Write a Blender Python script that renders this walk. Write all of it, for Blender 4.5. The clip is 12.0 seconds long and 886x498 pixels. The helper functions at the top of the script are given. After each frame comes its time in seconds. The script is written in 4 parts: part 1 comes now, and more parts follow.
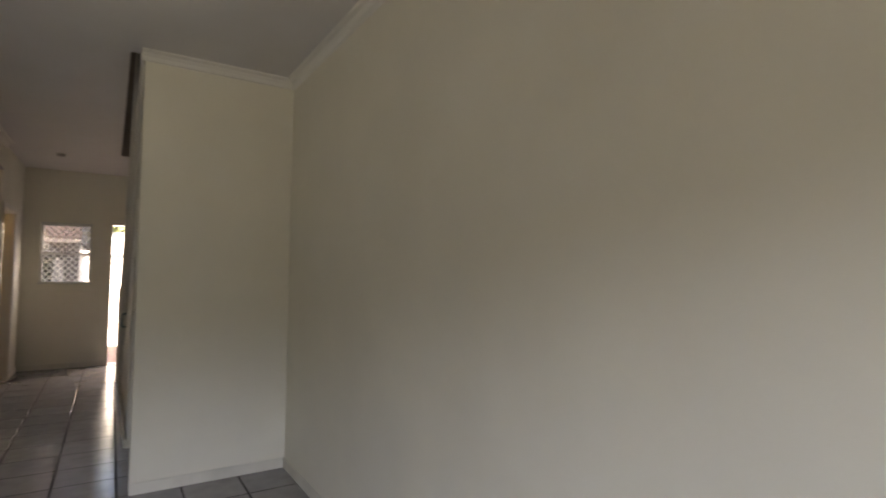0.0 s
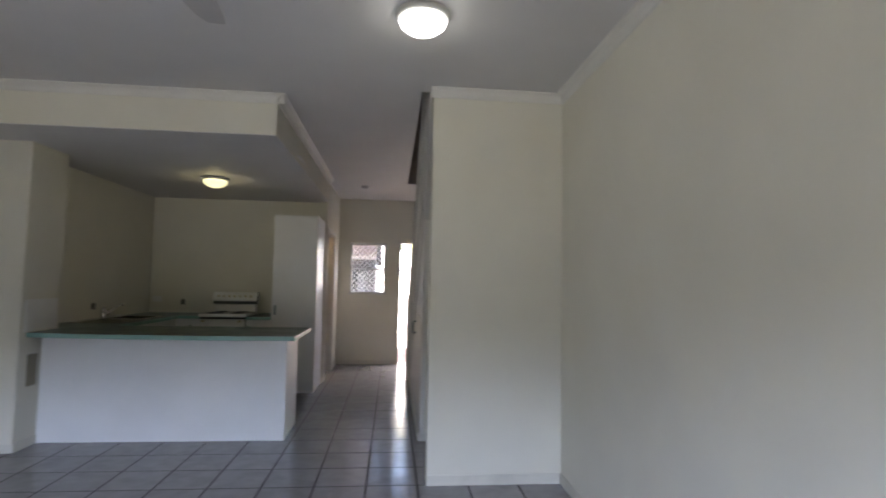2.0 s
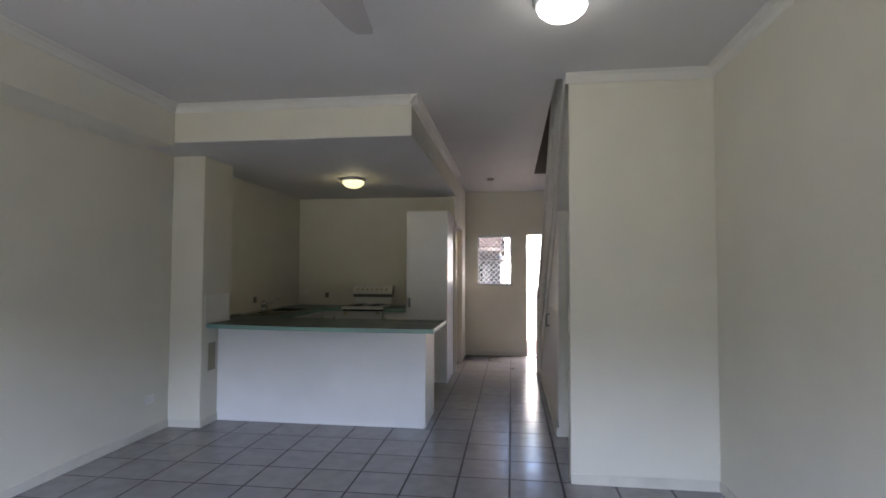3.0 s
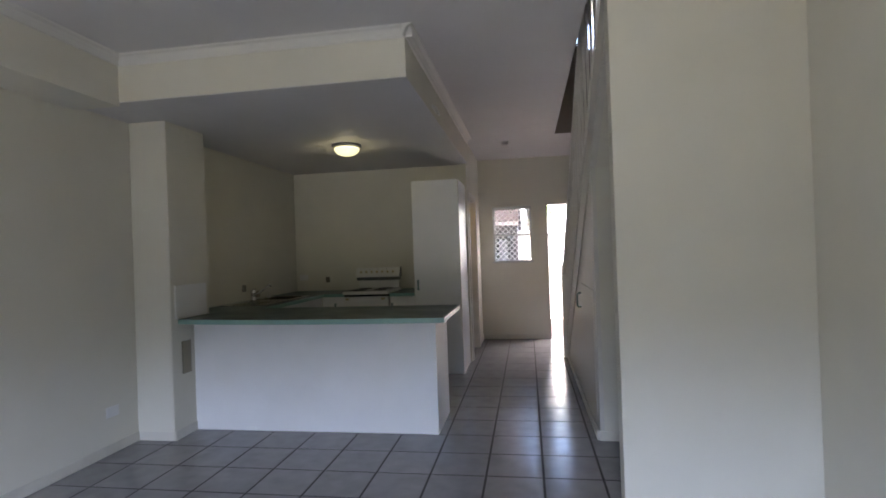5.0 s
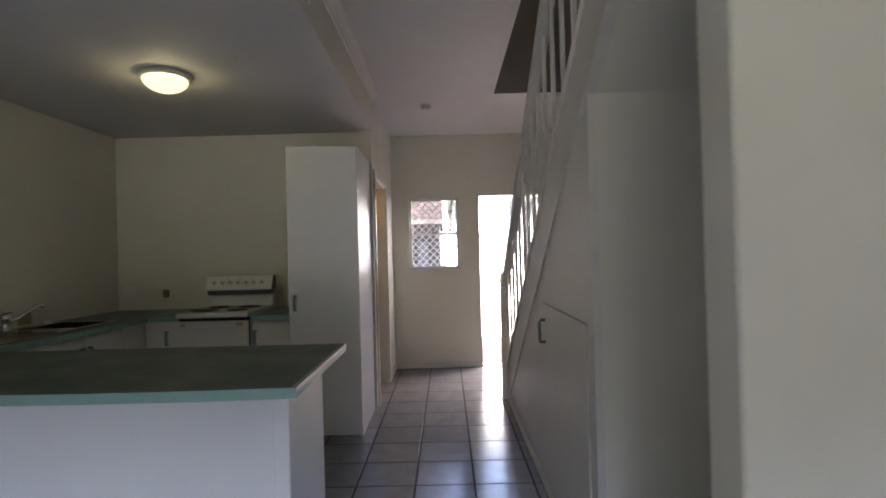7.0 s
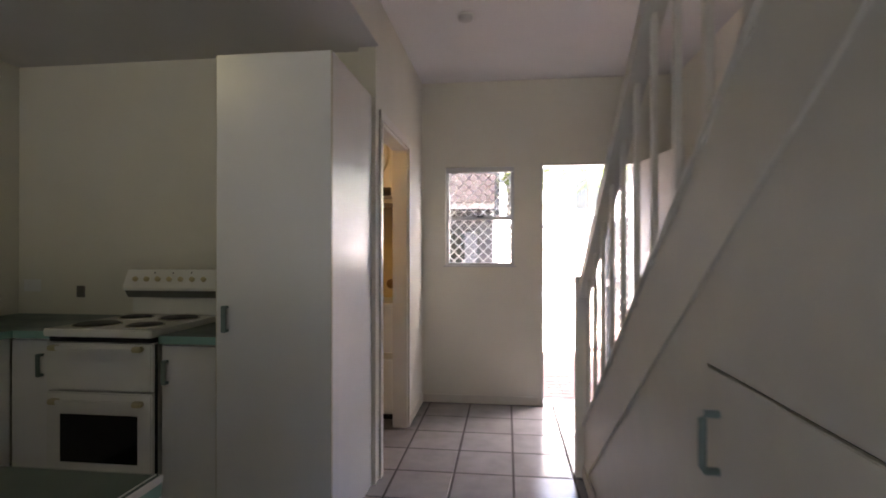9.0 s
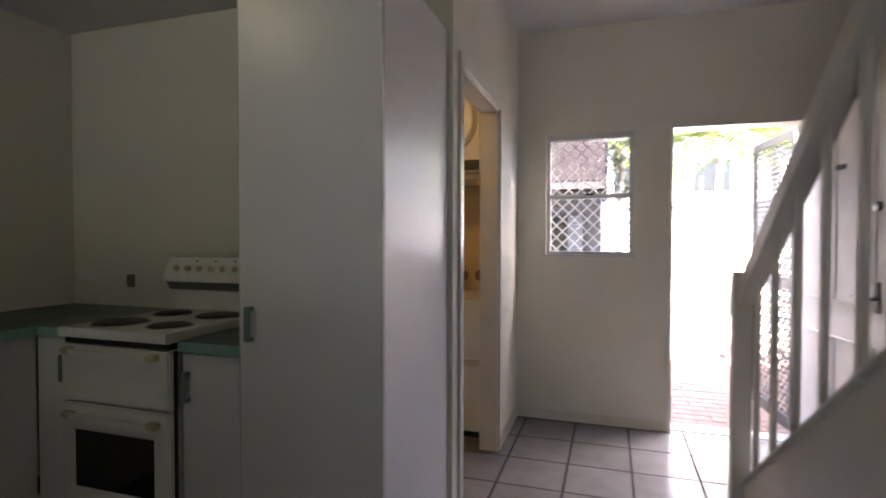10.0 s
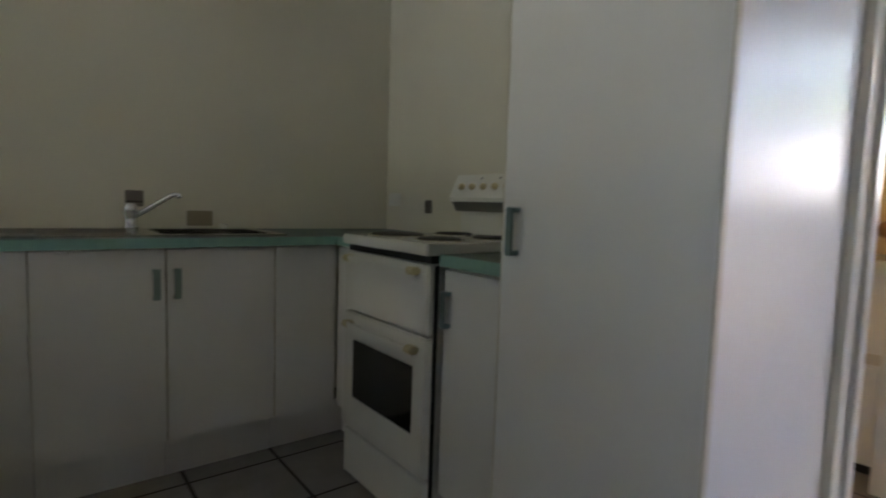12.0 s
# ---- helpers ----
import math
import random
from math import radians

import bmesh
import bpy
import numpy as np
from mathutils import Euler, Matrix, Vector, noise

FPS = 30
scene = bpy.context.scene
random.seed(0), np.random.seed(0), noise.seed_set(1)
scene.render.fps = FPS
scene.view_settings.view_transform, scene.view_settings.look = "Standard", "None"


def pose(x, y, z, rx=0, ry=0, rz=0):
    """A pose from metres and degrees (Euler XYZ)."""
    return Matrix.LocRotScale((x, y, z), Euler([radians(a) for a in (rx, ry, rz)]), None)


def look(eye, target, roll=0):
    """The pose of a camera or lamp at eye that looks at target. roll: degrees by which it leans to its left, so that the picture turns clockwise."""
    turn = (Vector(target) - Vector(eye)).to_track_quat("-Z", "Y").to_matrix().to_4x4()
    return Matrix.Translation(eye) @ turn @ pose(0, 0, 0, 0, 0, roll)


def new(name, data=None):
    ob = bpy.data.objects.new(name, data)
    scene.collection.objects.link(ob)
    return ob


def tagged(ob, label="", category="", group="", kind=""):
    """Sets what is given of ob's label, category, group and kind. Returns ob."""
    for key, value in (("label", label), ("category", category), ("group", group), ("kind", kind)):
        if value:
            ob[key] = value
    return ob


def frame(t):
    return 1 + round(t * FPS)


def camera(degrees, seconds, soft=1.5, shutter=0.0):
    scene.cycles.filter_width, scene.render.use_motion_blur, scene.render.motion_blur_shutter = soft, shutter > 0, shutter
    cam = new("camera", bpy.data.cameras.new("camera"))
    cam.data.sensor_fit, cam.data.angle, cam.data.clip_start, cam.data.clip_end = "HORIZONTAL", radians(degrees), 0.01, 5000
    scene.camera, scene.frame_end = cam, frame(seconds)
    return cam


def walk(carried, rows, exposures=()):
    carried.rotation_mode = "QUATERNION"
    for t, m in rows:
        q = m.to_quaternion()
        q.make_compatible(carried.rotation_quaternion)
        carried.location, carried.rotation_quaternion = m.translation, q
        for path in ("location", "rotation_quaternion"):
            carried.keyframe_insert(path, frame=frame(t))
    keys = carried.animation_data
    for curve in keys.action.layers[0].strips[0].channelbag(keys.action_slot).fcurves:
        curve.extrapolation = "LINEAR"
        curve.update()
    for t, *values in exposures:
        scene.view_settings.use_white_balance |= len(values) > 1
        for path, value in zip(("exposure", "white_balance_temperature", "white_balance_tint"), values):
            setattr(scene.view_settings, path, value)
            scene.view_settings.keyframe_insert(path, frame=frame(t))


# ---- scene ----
cam = camera(80.7, 12.0, soft=1.7, shutter=0.5)
PATH = [
    (0, (-0.137, -3.743, 1.367), (0.934, -2.057, 1.463), 0.7),
    (0.5, (-0.18, -3.7, 1.409), (0.713, -1.914, 1.52), 1.5),
    (1, (-0.276, -3.658, 1.38), (0.42, -1.787, 1.5), 1.7),
    (1.5, (-0.231, -3.638, 1.378), (0.226, -1.695, 1.504), 1.4),
    (2, (-0.264, -3.626, 1.378), (-0.073, -1.639, 1.506), 1.1),
    (2.5, (-0.332, -3.625, 1.382), (-0.379, -1.628, 1.494), 0.8),
    (3, (-0.388, -3.604, 1.407), (-0.649, -1.623, 1.491), 0.2),
    (5, (-0.455, -2.81, 1.375), (-0.774, -0.835, 1.383), -2.0),
    (5.5, (-0.475, -2.39, 1.355), (-0.715, -0.405, 1.365), -1.0),
    (6, (-0.509, -1.919, 1.346), (-0.648, 0.076, 1.366), -2.0),
    (6.5, (-0.521, -1.452, 1.367), (-0.581, 0.548, 1.36), -1.4),
    (7, (-0.534, -0.962, 1.34), (-0.547, 1.037, 1.36), -1.5),
    (9, (-0.442, 0.755, 1.307), (-0.685, 2.74, 1.312), -0.0),
    (9.5, (-0.465, 1.112, 1.300), (-0.922, 3.059, 1.272), 0.8),
    (10, (-0.525, 1.461, 1.295), (-1.138, 3.364, 1.251), 0.1),
    (10.5, (-0.580, 1.726, 1.268), (-1.477, 3.514, 1.207), 0.5),
    (11, (-0.640, 1.930, 1.228), (-1.877, 3.500, 1.159), 1.7),
    (11.5, (-0.708, 1.975, 1.166), (-2.103, 3.403, 1.037), 1.8),
    (12, (-0.782, 2.005, 1.060), (-2.352, 3.233, 0.897), 1.9),
]
walk(cam, [(t, look(eye, target, roll)) for t, eye, target, roll in PATH], [(0.0, 3.38, 8400, 22), (1.0, 3.78, 7200, 21), (2.5, 4.05, 6700, 21), (6.0, 4.15, 6600, 22), (9.0, 4.33, 6900, 24), (9.5, 4.25, 6800, 24), (10.5, 4.0, 6500, 24), (11.0, 3.9, 6400, 23), (11.5, 4.4, 6350, 20), (12.0, 4.92, 6400, 18)])

# ---------------------------------------------------------------- world, sun, lamps
SUN_ELEV, SUN_AZ = 63.0, 186.0
world = bpy.data.worlds.new("world")
scene.world = world
world.use_nodes = True
wn = world.node_tree.nodes
sky = wn.new("ShaderNodeTexSky")
sky.sky_type = "NISHITA"
sky.sun_disc = False
sky.sun_elevation = radians(SUN_ELEV)
sky.sun_rotation = radians(SUN_AZ)
wn["Background"].inputs["Strength"].default_value = 0.15
world.node_tree.links.new(sky.outputs[0], wn["Background"].inputs["Color"])
sun_dir = Vector((math.sin(radians(SUN_AZ)) * math.cos(radians(SUN_ELEV)), math.cos(radians(SUN_AZ)) * math.cos(radians(SUN_ELEV)), math.sin(radians(SUN_ELEV))))
sun = new("sun", bpy.data.lights.new("sun", "SUN"))
sun.data.energy, sun.data.angle, sun.data.color = 5.0, radians(0.5), (1.0, 0.95, 0.87)
sun.rotation_euler = sun_dir.to_track_quat("Z", "Y").to_euler()


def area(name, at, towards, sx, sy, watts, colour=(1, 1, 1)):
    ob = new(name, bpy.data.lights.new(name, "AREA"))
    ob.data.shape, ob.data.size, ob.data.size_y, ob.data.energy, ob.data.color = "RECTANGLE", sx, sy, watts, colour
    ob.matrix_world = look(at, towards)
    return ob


def bulb(name, at, watts, colour, radius=0.09):
    ob = new(name, bpy.data.lights.new(name, "POINT"))
    ob.data.energy, ob.data.color, ob.data.shadow_soft_size = watts, colour, radius
    ob.location = at
    return ob


# Unseen area lamp added outside the front door as a patch of sky.
area("front_sky_fill", (-0.58, -6.95, 2.41), (-1.2, 0, 0.7), 2.5, 0.42, 33.0, (0.56, 0.72, 1.0))
# Unseen fill lamp added above the back door head to strengthen daylight.
area("back_door_sky_fill", (0.34, 5.80, 2.62), (0.1, 3.6, 0.4), 0.80, 0.50, 11.5, (1.0, 0.95, 0.93))
bulb("living_lamp_bulb", (-0.14, -1.03, 2.67), 0.09, (0.94, 1.0, 0.80))
bulb("kitchen_lamp_bulb", (-2.17, 2.10, 2.365), 0.135, (1.0, 0.95, 0.52), 0.05)
bulb("laundry_bulb", (-1.95, 4.02, 2.25), 0.42, (1.0, 0.66, 0.26), 0.06)


# ---------------------------------------------------------------- materials
def material(name, colour, rough=0.6, metal=0.0, vary=0.06, scale=6.0, bump=0.0, bump_scale=60.0, coat=0.0, each=0.0, rough_vary=0.0, dirt=0.0, dirt_scale=1.3, spec=0.5):
    m = bpy.data.materials.new(name)
    m.use_nodes = True
    t = m.node_tree
    b = t.nodes["Principled BSDF"]
    b.inputs["Roughness"].default_value = rough
    b.inputs["Metallic"].default_value = metal
    b.inputs["Coat Weight"].default_value = coat
    b.inputs["Specular IOR Level"].default_value = spec
    geo = t.nodes.new("ShaderNodeNewGeometry")
    n1 = t.nodes.new("ShaderNodeTexNoise")
    n1.inputs["Scale"].default_value = scale
    n1.inputs["Detail"].default_value = 6
    t.links.new(geo.outputs["Position"], n1.inputs["Vector"])
    ramp = t.nodes.new("ShaderNodeMapRange")
    ramp.inputs["To Min"].default_value, ramp.inputs["To Max"].default_value = 1 - vary, 1 + vary
    ramp.inputs["From Min"].default_value, ramp.inputs["From Max"].default_value = 0.3, 0.7
    t.links.new(n1.outputs["Fac"], ramp.inputs["Value"])
    value = ramp.outputs[0]
    if each:
        info = t.nodes.new("ShaderNodeObjectInfo")
        mr = t.nodes.new("ShaderNodeMapRange")
        mr.inputs["To Min"].default_value, mr.inputs["To Max"].default_value = 1 - each, 1 + each
        t.links.new(info.outputs["Random"], mr.inputs["Value"])
        mul = t.nodes.new("ShaderNodeMath")
        mul.operation = "MULTIPLY"
        t.links.new(value, mul.inputs[0])
        t.links.new(mr.outputs[0], mul.inputs[1])
        value = mul.outputs[0]
    if dirt:
        n3 = t.nodes.new("ShaderNodeTexNoise")
        n3.inputs["Scale"].default_value, n3.inputs["Detail"].default_value = dirt_scale, 8
        t.links.new(geo.outputs["Position"], n3.inputs["Vector"])
        mr3 = t.nodes.new("ShaderNodeMapRange")
        mr3.inputs["From Min"].default_value, mr3.inputs["From Max"].default_value = 0.52, 0.72
        mr3.inputs["To Min"].default_value, mr3.inputs["To Max"].default_value = 1.0, 1 - dirt
        t.links.new(n3.outputs["Fac"], mr3.inputs["Value"])
        mul3 = t.nodes.new("ShaderNodeMath")
        mul3.operation = "MULTIPLY"
        t.links.new(value, mul3.inputs[0])
        t.links.new(mr3.outputs[0], mul3.inputs[1])
        value = mul3.outputs[0]
    mix = t.nodes.new("ShaderNodeVectorMath")
    mix.operation = "SCALE"
    mix.inputs[0].default_value = colour
    t.links.new(value, mix.inputs["Scale"])
    t.links.new(mix.outputs[0], b.inputs["Base Color"])
    if rough_vary:
        n4 = t.nodes.new("ShaderNodeTexNoise")
        n4.inputs["Scale"].default_value, n4.inputs["Detail"].default_value = 5.0, 5
        t.links.new(geo.outputs["Position"], n4.inputs["Vector"])
        mr4 = t.nodes.new("ShaderNodeMapRange")
        mr4.inputs["To Min"].default_value, mr4.inputs["To Max"].default_value = rough - rough_vary, rough + rough_vary
        mr4.inputs["From Min"].default_value, mr4.inputs["From Max"].default_value = 0.3, 0.7
        t.links.new(n4.outputs["Fac"], mr4.inputs["Value"])
        t.links.new(mr4.outputs[0], b.inputs["Roughness"])
    if bump:
        n2 = t.nodes.new("ShaderNodeTexNoise")
        n2.inputs["Scale"].default_value, n2.inputs["Detail"].default_value = bump_scale, 4
        t.links.new(geo.outputs["Position"], n2.inputs["Vector"])
        bp = t.nodes.new("ShaderNodeBump")
        bp.inputs["Strength"].default_value, bp.inputs["Distance"].default_value = bump, 0.004
        t.links.new(n2.outputs["Fac"], bp.inputs["Height"])
        t.links.new(bp.outputs[0], b.inputs["Normal"])
    return m


def glow(name, colour, strength):
    m = bpy.data.materials.new(name)
    m.use_nodes = True
    b = m.node_tree.nodes["Principled BSDF"]
    b.inputs["Base Color"].default_value = (0.8, 0.8, 0.78, 1)
    b.inputs["Emission Color"].default_value = (*colour, 1)
    b.inputs["Emission Strength"].default_value = strength
    b.inputs["Roughness"].default_value = 0.25
    return m


def glass(name, tint=(1, 1, 1)):
    m = bpy.data.materials.new(name)
    m.use_nodes = True
    b = m.node_tree.nodes["Principled BSDF"]
    b.inputs["Base Color"].default_value = (*tint, 1)
    b.inputs["Transmission Weight"].default_value = 1.0
    b.inputs["Roughness"].default_value = 0.02
    b.inputs["IOR"].default_value = 1.45
    return m


WALL = material("cream_wall_paint", (0.66, 0.63, 0.535), 0.62, vary=0.03, scale=2.0, bump=0.12, bump_scale=90, dirt=0.05, dirt_scale=0.9)
CEIL = material("ceiling_paint", (0.60, 0.58, 0.56), 0.75, vary=0.02, scale=3.0, bump=0.10, bump_scale=70)
CORNICE = material("cornice_paint", (0.64, 0.62, 0.57), 0.55, vary=0.02, scale=4.0)
SKIRT = material("cream_skirting_paint", (0.60, 0.57, 0.49), 0.45, vary=0.03, scale=8.0, dirt=0.15, dirt_scale=3.0)
TRIM = material("gloss_cream_trim", (0.62, 0.59, 0.53), 0.32, vary=0.03, scale=8.0, dirt=0.06)
TILE = material("glazed_grey_floor_tile", (0.22, 0.21, 0.205), 0.19, vary=0.10, scale=9.0, bump=0.10, bump_scale=14, each=0.05, rough_vary=0.06, dirt=0.10, dirt_scale=3.0)
GROUT = material("dark_floor_grout", (0.028, 0.023, 0.021), 0.95, vary=0.2, scale=20.0, bump=0.4, bump_scale=200)
LAMINATE = material("white_cabinet_laminate", (0.70, 0.69, 0.66), 0.37, spec=0.95, vary=0.02, scale=5.0, bump=0.05, bump_scale=160, dirt=0.04)
EDGING = material("cream_edge_strip", (0.55, 0.51, 0.41), 0.45, vary=0.04)
BENCH = material("green_worktop_laminate", (0.029, 0.062, 0.052), 0.36, vary=0.10, scale=220.0, dirt=0.1, rough_vary=0.06)
BENCH_EDGE = material("pale_green_worktop_edge", (0.20, 0.36, 0.32), 0.35, vary=0.05, scale=30.0)
HANDLE = material("grey_green_plastic_handle", (0.16, 0.22, 0.21), 0.38, vary=0.06, scale=30.0)
ENAMEL = material("white_stove_enamel", (0.74, 0.73, 0.68), 0.22, vary=0.02, scale=6.0, dirt=0.05, dirt_scale=6.0)
PLATE = material("black_cast_hotplate", (0.010, 0.009, 0.009), 0.6, vary=0.2, scale=40.0)
OVEN_GLASS = material("dark_oven_glass", (0.012, 0.011, 0.010), 0.08, vary=0.05)
# Near-black for shade in door and hob gaps; also the tub's plinth.
DARK = material("near_black_gap_shade_and_plinth", (0.015, 0.014, 0.013), 0.8, vary=0.1)
GOLD = material("cream_gold_knob", (0.48, 0.41, 0.23), 0.35, vary=0.08, scale=40.0)
CHROME = material("chrome", (0.72, 0.73, 0.75), 0.10, metal=1.0, vary=0.02)
UNDER_SHADE = material("underside_shade_grey", (0.17, 0.17, 0.155), 0.6, vary=0.1)
STEEL = material("brushed_stainless_steel", (0.50, 0.48, 0.44), 0.16, metal=1.0, vary=0.06, scale=60.0)
ALU = material("dull_aluminium_frame", (0.50, 0.49, 0.48), 0.42, metal=0.6, vary=0.05, scale=30.0)
SOCKET = material("white_switch_plate", (0.72, 0.71, 0.68), 0.35, vary=0.02)
SOCKET_DARK = material("grey_brown_switch_plate", (0.15, 0.13, 0.115), 0.4, vary=0.05)
BEIGE = material("beige_vent_plate", (0.27, 0.235, 0.165), 0.45, vary=0.05)
YELLOW = material("warm_laundry_paint", (0.62, 0.49, 0.26), 0.55, vary=0.04, scale=4.0, bump=0.1)
BLACK = material("black_plastic", (0.02, 0.019, 0.018), 0.35, vary=0.1)
BROWN = material("brown_stained_timber", (0.075, 0.052, 0.042), 0.5, vary=0.2, scale=12.0)
UPWALL_SHADE = material("wall_paint_with_shade", (0.24, 0.205, 0.18), 0.7, vary=0.08, scale=3.0, bump=0.1)
FAN = material("pale_grey_fan_enamel", (0.42, 0.40, 0.38), 0.4, vary=0.05)
GRILLE = material("weathered_grey_grille", (0.05, 0.048, 0.046), 0.5, metal=0.2, vary=0.1)
BARWHITE = material("bright_white_laminate", (0.80, 0.80, 0.79), 0.34, vary=0.02, scale=4.0, bump=0.04, bump_scale=150, dirt=0.05)
BLIND = material("grey_white_blind", (0.22, 0.22, 0.23), 0.6)
BRASS = material("worn_brass", (0.30, 0.19, 0.10), 0.35, metal=0.7, vary=0.1, scale=30.0)
BACKDROP_GREEN = material("backdrop_dark_green", (0.04, 0.06, 0.03), 0.9, vary=0.4, scale=2.0)
PAVER = material("terracotta_paver", (0.20, 0.128, 0.097), 0.8, vary=0.15, scale=14.0, bump=0.3, each=0.12)
MORTAR = material("sandy_joint", (0.18, 0.13, 0.105), 0.9, vary=0.15, scale=30.0)
RENDERED = material("white_rendered_masonry", (0.82, 0.81, 0.78), 0.8, vary=0.05, scale=5.0, bump=0.3, bump_scale=50, dirt=0.12)
# Near-black base colour puts the roof's shade into its red-brown.
ROOF = material("red_brown_roof_tile_in_shade", (0.012, 0.0085, 0.008), 0.9, spec=0.15, vary=0.2, scale=8.0)
BRICKISH = material("neighbour_grey_weatherboard", (0.085, 0.078, 0.078), 0.7, vary=0.12, scale=8.0)
LEAF = material("palm_leaf", (0.20, 0.27, 0.06), 0.5, vary=0.3, scale=6.0)
BARK = material("palm_trunk_bark", (0.42, 0.39, 0.34), 0.9, vary=0.25, scale=20.0, bump=0.6)
GUTTER = material("grey_gutter_paint", (0.055, 0.050, 0.050), 0.5, vary=0.05)
GRASS = material("dry_ground", (0.07, 0.07, 0.045), 0.9, vary=0.25, scale=3.0, bump=0.4)
GLASS = glass("clear_glass")
LAMP_COOL = glow("cool_lit_opal_glass", (0.90, 1.0, 0.94), 0.38)
LAMP_WARM = glow("warm_lit_opal_glass", (1.0, 0.98, 0.50), 0.075)
LAMP_RIM = material("white_lamp_base", (0.55, 0.54, 0.50), 0.4, vary=0.03)


# ---------------------------------------------------------------- builders
def mesh_from(bm, name, mats):
    me = bpy.data.meshes.new(name)
    bmesh.ops.recalc_face_normals(bm, faces=bm.faces)
    bm.to_mesh(me)
    bm.free()
    for m in (mats if isinstance(mats, (list, tuple)) else [mats]):
        me.materials.append(m)
    return me


def part(name, bm, mats, parent=None, label=""):
    ob = new(name, mesh_from(bm, name, mats))
    if parent is not None:
        ob.parent = parent
    return tagged(ob, label)


def thing(name, label, category, group="", at=(0, 0, 0)):
    ob = new(name)
    ob.location = at
    ob.empty_display_size = 0.1
    return tagged(ob, label, category, group)


def box(bm, x0, x1, y0, y1, z0, z1, bevel=0.0, mi=0):
    r = bmesh.ops.create_cube(bm, size=1.0)
    vs = r["verts"]
    for v in vs:
        v.co = Vector(((x0 + x1) / 2 + v.co.x * (x1 - x0), (y0 + y1) / 2 + v.co.y * (y1 - y0), (z0 + z1) / 2 + v.co.z * (z1 - z0)))
    fs = list({f for v in vs for f in v.link_faces})
    for f in fs:
        f.material_index = mi
    if bevel:
        es = list({e for v in vs for e in v.link_edges})
        out = bmesh.ops.bevel(bm, geom=es, offset=bevel, segments=2, affect="EDGES")
        for f in out["faces"]:
            f.material_index = mi
    return bm


def boxes(*args, bevel=0.0):
    bm = bmesh.new()
    for a in args:
        box(bm, *a[:6], bevel=bevel, mi=a[6] if len(a) > 6 else 0)
    return bm


def prism(profile, axis, a, b, bm=None, mi=0):
    """A closed outline of 2D points swept from a to b along x, y or z."""
    bm = bm or bmesh.new()

    def put(p, c):
        return {"x": (c, p[0], p[1]), "y": (p[0], c, p[1]), "z": (p[0], p[1], c)}[axis]
    v0 = [bm.verts.new(put(p, a)) for p in profile]
    v1 = [bm.verts.new(put(p, b)) for p in profile]
    fs = [bm.faces.new(v0), bm.faces.new(list(reversed(v1)))]
    n = len(profile)
    for i in range(n):
        fs.append(bm.faces.new((v0[i], v0[(i + 1) % n], v1[(i + 1) % n], v1[i])))
    for f in fs:
        f.material_index = mi
    return bm


def lathe(profile, at=(0, 0, 0), seg=32, bm=None, smooth=True):
    """A profile of (radius, z) turned about the vertical."""
    bm = bm or bmesh.new()
    rings = []
    for r, z in profile:
        if r < 1e-6:
            rings.append([bm.verts.new((at[0], at[1], at[2] + z))])
        else:
            rings.append([bm.verts.new((at[0] + r * math.cos(2 * math.pi * i / seg), at[1] + r * math.sin(2 * math.pi * i / seg), at[2] + z)) for i in range(seg)])
    for a, b in zip(rings, rings[1:]):
        for i in range(seg):
            j = (i + 1) % seg
            if len(a) == 1:
                f = bm.faces.new((a[0], b[i], b[j]))
            elif len(b) == 1:
                f = bm.faces.new((a[i], b[0], a[j]))
            else:
                f = bm.faces.new((a[i], b[i], b[j], a[j]))
            f.smooth = smooth
    return bm


def tube(points, radius, seg=10, bm=None):
    bm = bm or bmesh.new()
    pts = [Vector(p) for p in points]
    rad = radius if isinstance(radius, (list, tuple)) else [radius] * len(pts)
    rings = []
    for i, p in enumerate(pts):
        d = (pts[min(i + 1, len(pts) - 1)] - pts[max(i - 1, 0)]).normalized()
        up = Vector((0, 0, 1)) if abs(d.z) < 0.9 else Vector((1, 0, 0))
        u = d.cross(up).normalized()
        w = d.cross(u)
        rings.append([bm.verts.new(p + rad[i] * (math.cos(2 * math.pi * k / seg) * u + math.sin(2 * math.pi * k / seg) * w)) for k in range(seg)])
    for a, b in zip(rings, rings[1:]):
        for i in range(seg):
            bm.faces.new((a[i], a[(i + 1) % seg], b[(i + 1) % seg], b[i])).smooth = True
    bm.faces.new(rings[0])
    bm.faces.new(list(reversed(rings[-1])))
    return bm


def structure(name, bm, mats, label):
    ob = part(name, bm, mats)
    return tagged(ob, label, kind="structure")


# ---------------------------------------------------------------- plan
XL, XR = -3.46, 0.94          # party walls
YF, YB = -5.30, 5.22          # front wall, back wall (inner faces)
H, HK = 2.75, 2.45            # ceiling, kitchen ceiling
XH = -1.17                    # hall's left wall
YK = 3.66                     # kitchen's back wall
SLOPE, Y_FOOT = 0.685, 3.82    # stairs: pitch line of the string's lower edge


def seam(y):
    return SLOPE * (Y_FOOT - y)


# walls
structure("wall_right", boxes((XR, XR + 0.12, YF - 0.12, YB + 0.2, -0.1, 4.85)), WALL, "cream painted long party wall beside the stairs")
structure("wall_left", boxes((XL - 0.12, XL, YF - 0.12, YB + 0.2, -0.1, H)), WALL, "cream painted long party wall of the living room and kitchen")
FDX0, FDX1, FDZ = -2.75, 0.0, 1.98
structure("wall_front", boxes((XL, FDX0, YF - 0.12, YF, -0.1, H), (FDX1, XR, YF - 0.12, YF, -0.1, H), (FDX0, FDX1, YF - 0.12, YF, FDZ, H)), WALL, "cream painted front wall round the sliding door")
